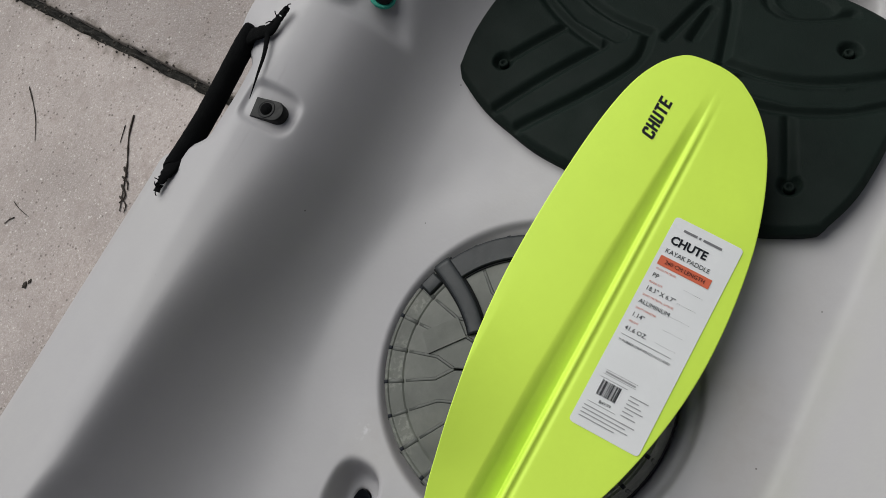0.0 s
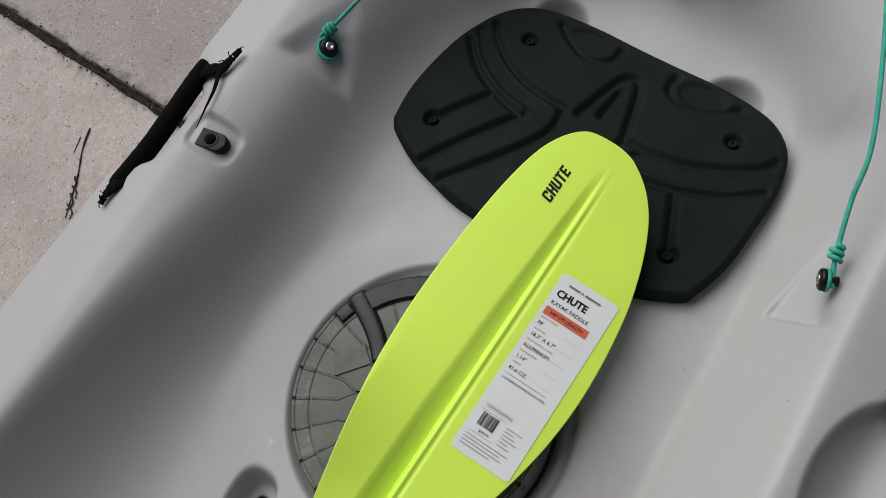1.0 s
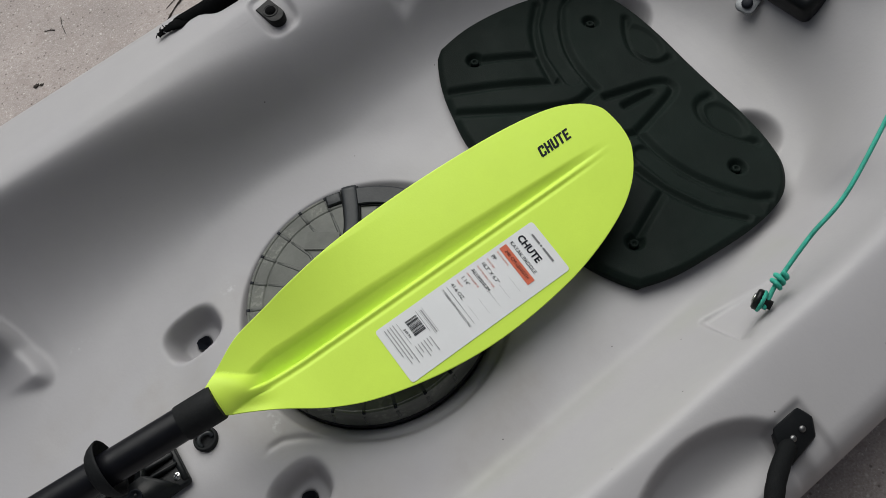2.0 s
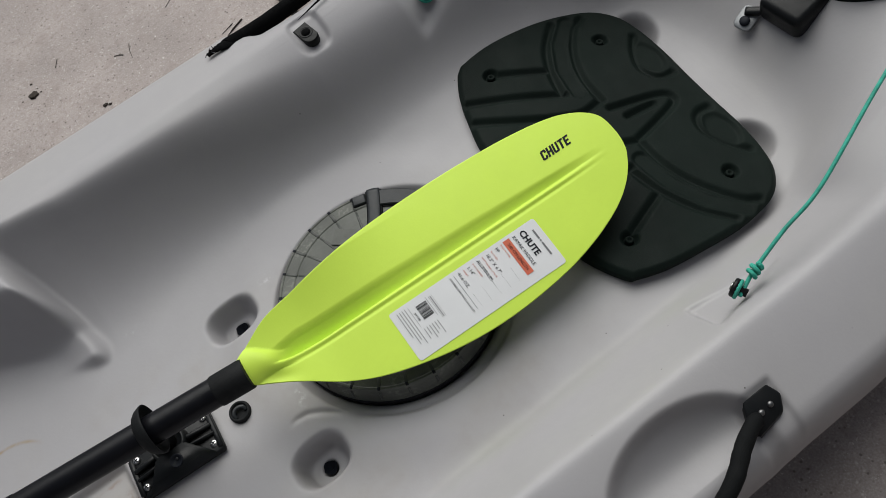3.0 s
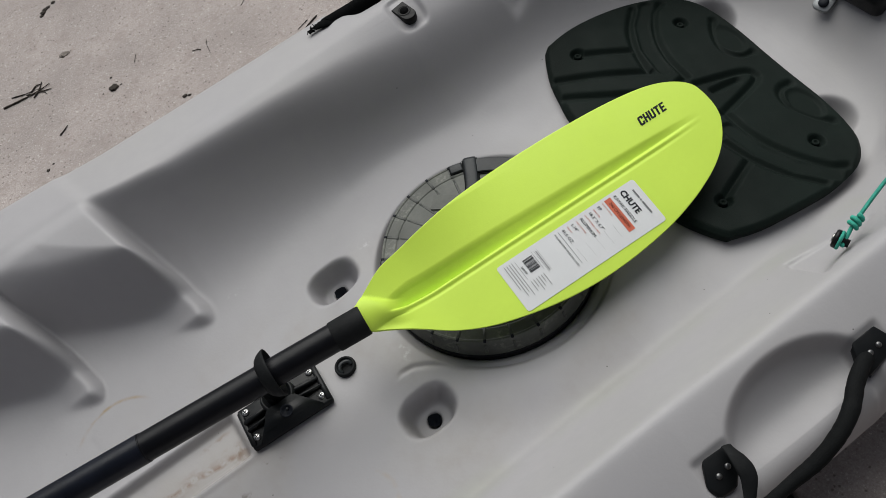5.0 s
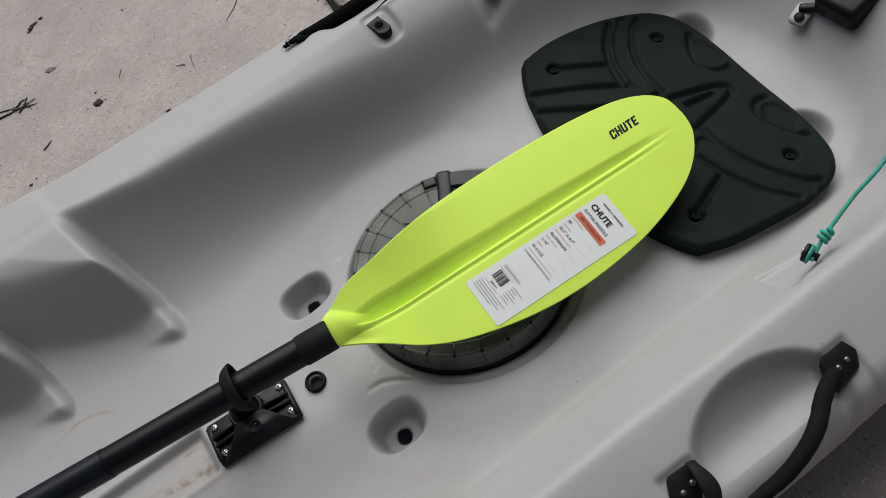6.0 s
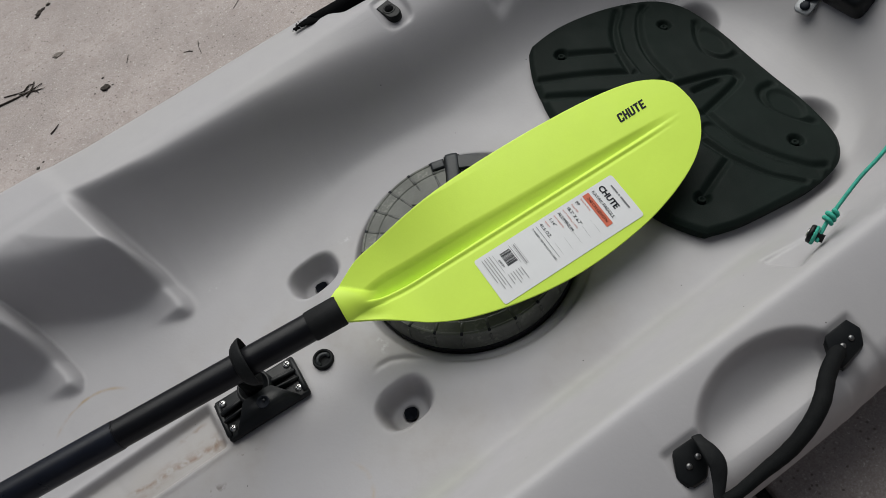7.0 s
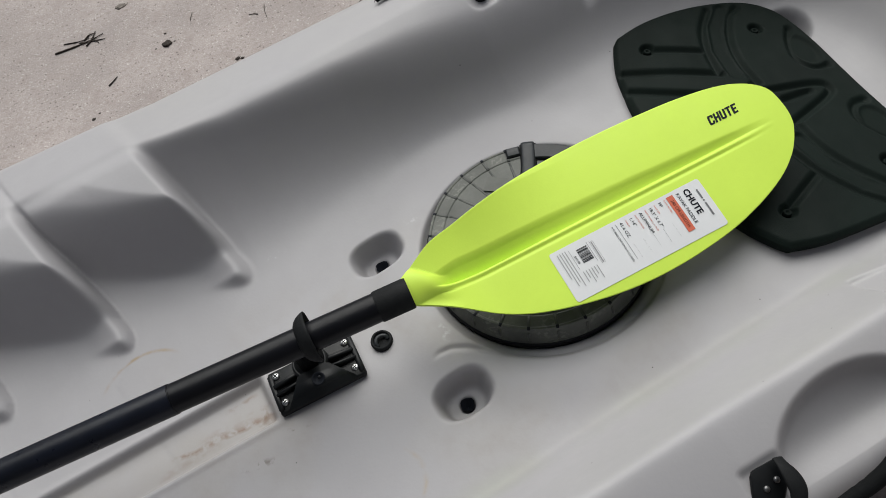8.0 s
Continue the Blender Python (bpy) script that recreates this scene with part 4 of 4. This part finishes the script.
def build_blade():
    la = [0.038, 0.0607, 0.0854, 0.1171, 0.1529, 0.2039, 0.2546, 0.3049, 0.3580, 0.3948, 0.4235, 0.4440, 0.4594, 0.4693, 0.4758, 0.4793, 0.4806, 0.4808]
    lv = [0.0242, 0.0366, 0.0495, 0.0576, 0.0645, 0.0724, 0.0763, 0.0758, 0.0726, 0.0686, 0.0635, 0.0576, 0.0499, 0.0424, 0.0350, 0.0276, 0.0167, 0.0059]
    ra = [0.038, 0.0599, 0.0839, 0.1147, 0.1493, 0.1988, 0.2481, 0.2975, 0.3500, 0.3869, 0.4159, 0.4371, 0.4535, 0.4646, 0.4721, 0.4765, 0.4795, 0.4808]
    rv = [0.0008, -0.0106, -0.0248, -0.0455, -0.0624, -0.0767, -0.0845, -0.0858, -0.0814, -0.0737, -0.0643, -0.0545, -0.0432, -0.0322, -0.0221, -0.0146, -0.0044, 0.0059]
    n, m = 320, 171
    u = np.linspace(0, 1, n)
    a = 0.038 + 0.4427 * (1 - (1 - u) ** 1.35)

    def edge(stations, vs):
        q = np.array([tuple(w) for w in smooth_path([(p, w, 0) for p, w in zip(stations, vs)], 10)])
        return np.interp(a, np.maximum.accumulate(q[:, 0]), q[:, 1])

    L, R = edge(la, lv), edge(ra, rv)
    t = np.linspace(0, 1, m)
    A = np.repeat(a[:, None], m, 1)
    V = R[:, None] + (L - R)[:, None] * t[None]
    H = blade_height(A, V)
    th = 0.0045 + 0.010 * (1 - sstep(A, 0.04, 0.12))
    rim = np.minimum(t, 1 - t)[None] * (L - R)[:, None]
    th = th * (0.35 + 0.65 * sstep(rim, 0.0, 0.004))

    def lay(h):
        return BO[None, None] + BX * (A - BO[0])[..., None] / BX[0] + BV * V[..., None] + BN * h[..., None]

    up, dn = lay(H), lay(H - th)
    xyz = np.concatenate([up, dn[:, ::-1], up[:, :1]], 1)
    ob = grid_mesh("blade", xyz, M_BLADE)
    bm = bmesh.new()
    bm.from_mesh(ob.data)
    bmesh.ops.remove_doubles(bm, verts=bm.verts, dist=1e-5)
    bmesh.ops.holes_fill(bm, edges=[e for e in bm.edges if e.is_boundary], sides=200)
    bmesh.ops.recalc_face_normals(bm, faces=bm.faces)
    bm.to_mesh(ob.data)
    bm.free()
    ob.data.transform(Matrix.Translation(-paddle.location))
    ob.parent = paddle
    tagged(ob, "lime yellow plastic asymmetric paddle blade")
    return ob


blade = build_blade()


def on_blade(a, v, lift=0.0):
    h = float(blade_height(np.array([a]), np.array([v]))[0]) + lift
    return Vector(BO + BX * (a - BO[0]) / BX[0] + BV * v + BN * h) - paddle.location


def printed(a, v, lift=0.0):
    """A place on the face for what is printed or stuck on, askew to the shaft by a degree."""
    stretch = 0.025 * (a - 0.268) if v < 0 else 0.0
    return on_blade(a + stretch, v - 0.0176 * (a - 0.27), lift)


S0, S1 = Vector((0.040, -0.0262, 0.272)), Vector((-1.10, 0.092, 0.272))
SD = (S1 - S0).normalized()


def shaft_bit(name, a, b, prof, mat, label="", parent=None, n=32):
    """A turned piece along the shaft between distances a and b; prof: (fraction, radius)."""
    bm = bmesh.new()
    q = SD.to_track_quat("Z", "Y").to_matrix().to_4x4()
    m = Matrix.Translation(S0 - paddle.location + SD * a) @ q
    lathe(bm, [(r, f * (b - a)) for f, r in prof], m, n)
    return sharp(part(name, bm, mat, parent or paddle, label))


shaft_bit("shaft", 0.0, 1.14, [(0, 0.0145), (1, 0.0145)], M_SHAFT, "black aluminium shaft")
shaft_bit("sleeve", -0.004, 0.030, [(0, 0.0152), (0.05, 0.0157), (0.95, 0.0156), (1, 0.0151)], M_RUBBER, "matt black sleeve at the blade's neck")
shaft_bit("joint_ring", 0.236, 0.2375, [(0, 0.0146), (0.2, 0.0150), (0.8, 0.0150), (1, 0.0146)], M_SHAFT)
shaft_bit("grip_section", 0.2375, 1.12, [(0, 0.0152), (1, 0.0152)], M_GRIPTUBE, "blue-black half of the shaft")
# cupped rubber drip ring, standing askew on the shaft
bm = bmesh.new()
q = SD.normalized().to_track_quat("Z", "Y").to_matrix().to_4x4()
m = Matrix.Translation(S0 - paddle.location + SD * 0.096) @ q
lathe(bm, [(0.0146, 0.0135), (0.0162, 0.0135), (0.0195, 0.0115), (0.0228, 0.0075), (0.0250, 0.0025), (0.0256, 0.0), (0.0250, -0.0004), (0.0240, 0.0015), (0.0215, 0.0055), (0.0180, 0.0085), (0.0146, 0.0095)], m, 48, cap=False)
part("drip_ring", bm, M_RUBBER, paddle, "cupped black rubber drip ring")


# label on the blade
def surface_patch(a0, a1, v0, v1, lift, mat, name, parent, label="", na=24, nv=10, corner=0.0):
    """A thin sheet that follows the blade's face."""
    aa, vv = np.linspace(a0, a1, na), np.linspace(v0, v1, nv)
    if corner:
        d = np.linspace(0, 1, 6) * corner
        aa = np.r_[a0 + d, np.linspace(a0 + corner, a1 - corner, na)[1:-1], (a1 - d)[::-1]]
    cut = [max(0.0, corner - min(p - a0, a1 - p)) for p in aa]
    cut = [corner - math.sqrt(max(0.0, corner * corner - c * c)) for c in cut]
    g = np.array([[printed(p, min(max(q, v0 + c), v1 - c), lift) for q in vv] for p, c in zip(aa, cut)])
    ob = grid_mesh(name, g, mat, parent, label)
    return ob


LA0, LA1, LV0, LV1 = 0.1835, 0.3530, -0.0718, -0.0163
sticker = surface_patch(LA0, LA1, LV0, LV1, 0.0005, M_PAPER, "product_label", paddle, "white paper label with printed lines and a barcode", corner=0.003)


def letters(body, size, a, v, along, mat, parent, name="lettering", lift=0.0009, shear=0.0, label="", weight=0.0, align="LEFT", squeeze=1.0):
    """Text laid on the blade's face as a mesh. along: 'x' reads towards the tip, 'v' reads across towards the low edge."""
    cu = bpy.data.curves.new(name, "FONT")
    cu.body, cu.size, cu.shear, cu.resolution_u, cu.offset, cu.align_x = body, size, shear, 2, weight, align
    tmp = new(name, cu)
    bpy.context.view_layer.update()
    me = bpy.data.meshes.new_from_object(tmp.evaluated_get(bpy.context.evaluated_depsgraph_get()))
    bpy.data.objects.remove(tmp)
    for vert in me.vertices:
        x, y = vert.co.x * squeeze, vert.co.y
        pa, pv = (a + x, v + y) if along == "x" else (a + y, v - x)
        vert.co = printed(pa, pv, lift)
    me.materials.append(mat)
    ob = new(name, me)
    ob.parent = parent
    if label:
        tagged(ob, label)
    return ob


# the word on the blade, in heavy condensed block letters: bars in a cell 0.62 wide and 1 high
BLOCKS = {
    "C": ((0, 0.08, 0.22, 0.92), (0.08, 0, 0.54, 0.08), (0.22, 0.08, 0.62, 0.19), (0.08, 0.92, 0.54, 1), (0.22, 0.81, 0.62, 0.92), (0.40, 0.19, 0.62, 0.36), (0.40, 0.64, 0.62, 0.81)),
    "H": ((0, 0, 0.22, 1), (0.40, 0, 0.62, 1), (0.22, 0.40, 0.40, 0.59)),
    "U": ((0, 0.08, 0.22, 1), (0.40, 0.08, 0.62, 1), (0.08, 0, 0.54, 0.08), (0.22, 0.08, 0.40, 0.19)),
    "T": ((0, 0.81, 0.60, 1), (0.19, 0, 0.41, 0.81)),
    "E": ((0, 0, 0.22, 1), (0.22, 0, 0.56, 0.19), (0.22, 0.41, 0.50, 0.59), (0.22, 0.81, 0.56, 1)),
}


def block_word(word, a, v, high, pitch, shear, mat):
    bm = bmesh.new()
    for k, ch in enumerate(word):
        for x0, y0, x1, y1 in BLOCKS[ch]:
            corners = ((x0, y0), (x1, y0), (x1, y1), (x0, y1))
            bm.faces.new([bm.verts.new(printed(a + k * pitch + high * (x * 0.98 + shear * y), v + high * y, 0.0003)) for x, y in corners])
    part("lettering", bm, mat, paddle, "bold black printed word", smooth=False)


block_word("CHUTE", 0.4012, 0.0267, 0.0108, 0.0072, 0.22, M_INK)
TV = LV1 - 0.0045
for body, size, a, mat, w in (("CHUTE", 0.0090, 0.3325, M_INK, 0.0003), ("KAYAK PADDLE", 0.0050, 0.3245, M_INK, 0.0),
                              ("BLADE MATERIAL", 0.0021, 0.3105, M_ORANGE, 0), ("PP", 0.0048, 0.3040, M_INK, 0), ("BLADE SIZE", 0.0021, 0.2993, M_ORANGE, 0),
                              ('18.3" X 6.7"', 0.0048, 0.2932, M_INK, 0), ("SHAFT MATERIAL (2-PIECE)", 0.0021, 0.2885, M_ORANGE, 0), ("ALUMINUM", 0.0048, 0.2822, M_INK, 0),
                              ("SHAFT DIAMETER", 0.0021, 0.2775, M_ORANGE, 0), ('1.14"', 0.0048, 0.2712, M_INK, 0), ("WEIGHT", 0.0021, 0.2665, M_ORANGE, 0), ("41.6 OZ.", 0.0048, 0.2600, M_INK, 0),
                              ("X RUBBER DRIP RINGS INCLUDED", 0.0027, 0.2510, M_INK, 0)):
    letters(body, size, a, TV, "v", mat, sticker, weight=w)


def strip(a0, a1, v0, v1, mat, name, lift=0.0009, na=2, nv=6):
    return surface_patch(a0, a1, v0, v1, lift, mat, name, sticker, na=na, nv=nv)


strip(0.3140, 0.3215, TV - 0.0405, TV + 0.001, M_ORANGE, "orange_band")
letters("240 CM LENGTH", 0.0044, 0.3163, TV - 0.020, "v", M_INK, sticker, lift=0.0013, align="CENTER")
for k, n in enumerate((5, 1, 6)):
    lo = TV - 0.0055 - (0, 0.0125, 0.0160)[k]
    strip(0.3445, 0.3463, lo - (0.0110, 0.0016, 0.0150)[k], lo, M_PRINT, "printed_bar")
strip(0.2560, 0.2563, TV - 0.040, TV, M_INK, "printed_rule")
strip(0.2279, 0.2281, TV - 0.028, TV - 0.002, M_PRINT, "printed_rule")
strip(0.2246, 0.2248, TV - 0.028, TV - 0.002, M_PRINT, "printed_rule")
strip(0.2257, 0.2269, TV - 0.027, TV - 0.003, M_SOFT, "printed_bar")
for lo, hi in ((0.2022, 0.2025), (0.2218, 0.2221)):
    strip(lo, hi, TV - 0.023, TV - 0.001, M_PRINT, "printed_rule")
random.seed(7)
v = TV - 0.004
while v > TV - 0.0195:
    w = random.choice((0.0003, 0.0005, 0.0008))
    strip(0.2090, 0.2205, v - w, v, M_INK, "barcode_bar", nv=2)
    v -= w + random.choice((0.0003, 0.0005, 0.0007))
letters("$49.99", 0.0034, 0.2040, TV - 0.0085, "v", M_INK, sticker)
for k in range(6):
    strip(0.2185 - 0.0030 * k, 0.2193 - 0.0030 * k, TV - 0.041 + 0.003 * ((k * 2) % 3), TV - 0.0265, M_SOFT, "printed_bar")
for k in range(4):
    strip(0.1985 - 0.0028 * k, 0.1993 - 0.0028 * k, TV - 0.040 + 0.003 * ((k * 2) % 3) + (0.012 if k == 3 else 0), TV, M_SOFT, "printed_bar")
for a in (0.3112, 0.3002, 0.2892, 0.2782, 0.2672):
    for k in range(9):
        strip(a - 0.0062, a - 0.0059, TV - 0.0255 - 0.0018 * k - 0.0006, TV - 0.0255 - 0.0018 * k, M_GREYPL, "printed_dot", nv=2)


# ---- litter on the concrete ----
def twig(pts, r, name="twig", label="thin dry dark twig on the concrete", cat="twig"):
    bm = bmesh.new()
    tube(bm, smooth_path([(a, b, r * 0.9) for a, b in pts], 5), lambda t: r * (1 - 0.6 * t), 6, bumpy=0.35)
    return tagged(part(name, bm, M_TWIG), label, cat, group="dry twigs on the concrete")


def crumb(x, y, size, seed, label="small dark dried leaf scrap on the concrete", flat=0.25):
    bm = bmesh.new()
    bmesh.ops.create_icosphere(bm, subdivisions=3, radius=1)
    for vv in bm.verts:
        k = 1 + 0.6 * noise.noise(vv.co * 1.7 + Vector((seed, 0, 0))) + 0.35 * noise.noise(vv.co * 4 + Vector((0, seed, 0)))
        vv.co = Vector((vv.co.x * size * k, vv.co.y * size * k * 0.8, max(0, (vv.co.z + 0.5) * size * flat * k)))
    ob = part("leaf_scrap", bm, M_TWIG)
    ob.location = (x, y, 0.0002)
    return tagged(ob, label, "leaf scrap", group="leaf scraps on the concrete")


random.seed(3)
twig([(0.279, 0.690), (0.25, 0.678), (0.215, 0.655), (0.185, 0.640), (0.159, 0.627)], 0.0014)
twig([(0.262, 0.694), (0.25, 0.690), (0.238, 0.686)], 0.0008)
twig([(0.252, 0.882), (0.235, 0.860), (0.215, 0.838), (0.189, 0.818)], 0.0010)
twig([(-0.255, 0.924), (-0.22, 0.918), (-0.19, 0.915), (-0.165, 0.917)], 0.0016)
twig([(-0.20, 0.905), (-0.185, 0.918), (-0.176, 0.932)], 0.0018)
twig([(-0.21, 0.922), (-0.185, 0.910), (-0.165, 0.902)], 0.0014)
twig([(-0.20, 0.922), (-0.188, 0.930), (-0.18, 0.928)], 0.0018)
twig([(-0.191, 0.783), (-0.182, 0.788), (-0.172, 0.795)], 0.0014)
twig([(0.212, 0.657), (0.205, 0.648), (0.196, 0.646)], 0.0022)
twig([(0.200, 0.652), (0.196, 0.640), (0.188, 0.634)], 0.0016)
twig([(0.190, 0.646), (0.180, 0.632), (0.168, 0.634)], 0.0018)
twig([(0.176, 0.640), (0.170, 0.624), (0.160, 0.620)], 0.0014)
twig([(-0.235, 0.938), (-0.21, 0.927), (-0.19, 0.922)], 0.0012)
twig([(-0.188, 0.920), (-0.180, 0.905), (-0.178, 0.898)], 0.0013)
twig([(0.104, 0.792), (0.099, 0.776), (0.096, 0.754)], 0.0007)
twig([(0.086, 0.776), (0.080, 0.782), (0.072, 0.785)], 0.0008)
twig([(-0.020, 0.842), (-0.016, 0.850), (-0.010, 0.860)], 0.0008)
crumb(-0.074, 0.813, 0.0080, 1.0)
for dx, dy, r in ((0.006, 0.027, 0.0022), (-0.019, 0.001, 0.0014), (0.015, -0.002, 0.0016), (0.012, 0.010, 0.0011), (-0.012, 0.014, 0.0010), (0.030, 0.008, 0.0008), (-0.008, -0.016, 0.0009)):
    crumb(-0.075 + dx, 0.814 + dy, r, 20 + 100 * dx, flat=0.3)
spot = crumb(-0.117, 0.966, 0.0085, 2.0, "faint dried dirt spot on the concrete", flat=0.05)
spot.data.materials.clear()
spot.data.materials.append(M_SPOT)
for x, y, r, k in ((-0.113, 1.108, 0.0055, 3.0), (-0.107, 1.114, 0.0050, 4.0), (-0.100, 1.116, 0.0040, 5.0), (-0.087, 1.121, 0.0045, 6.0), (-0.118, 1.102, 0.0035, 7.0)):
    crumb(x, y, r, k)
crumb(0.050, 1.007, 0.0022, 8.0)
crumb(0.019, 0.699, 0.0042, 12.0)
crumb(0.026, 0.695, 0.0030, 13.0)
crumb(-0.234, 0.726, 0.0032, 9.0)
crumb(-0.222, 0.733, 0.0018, 10.0)
crumb(0.33, -0.43, 0.0060, 11.0, flat=0.12)
twig([(0.338, -0.425), (0.325, -0.432), (0.312, -0.436)], 0.0008)
twig([(0.268, -0.452), (0.255, -0.455), (0.24, -0.449)], 0.0007)


# crumbs of soil and chips along the joint, too many to count
def joint_crumbs(count=420):
    bm = bmesh.new()
    for k in range(count):
        y = random.uniform(0.36, 1.25) if k % 3 else random.uniform(-0.75, -0.36)
        off = random.gauss(0, 0.0085)
        r = random.uniform(0.0006, 0.0021) * (1.0 if abs(off) < 0.010 else 0.6)
        m = Matrix.Translation((JX + JS * y + off, y, -0.0025 + r if abs(off) < 0.007 else r * 0.5)) @ Matrix.Rotation(random.uniform(0, 6), 4, "Z") @ Matrix.Diagonal((r * random.uniform(0.7, 1.5), r, r * 0.7, 1))
        bmesh.ops.create_icosphere(bm, subdivisions=1, radius=1, matrix=m)
    tagged(part("joint_crumbs", bm, M_CRUMB), "dark and pale crumbs of soil along the concrete joint", "soil crumbs", kind="stuff")


joint_crumbs()
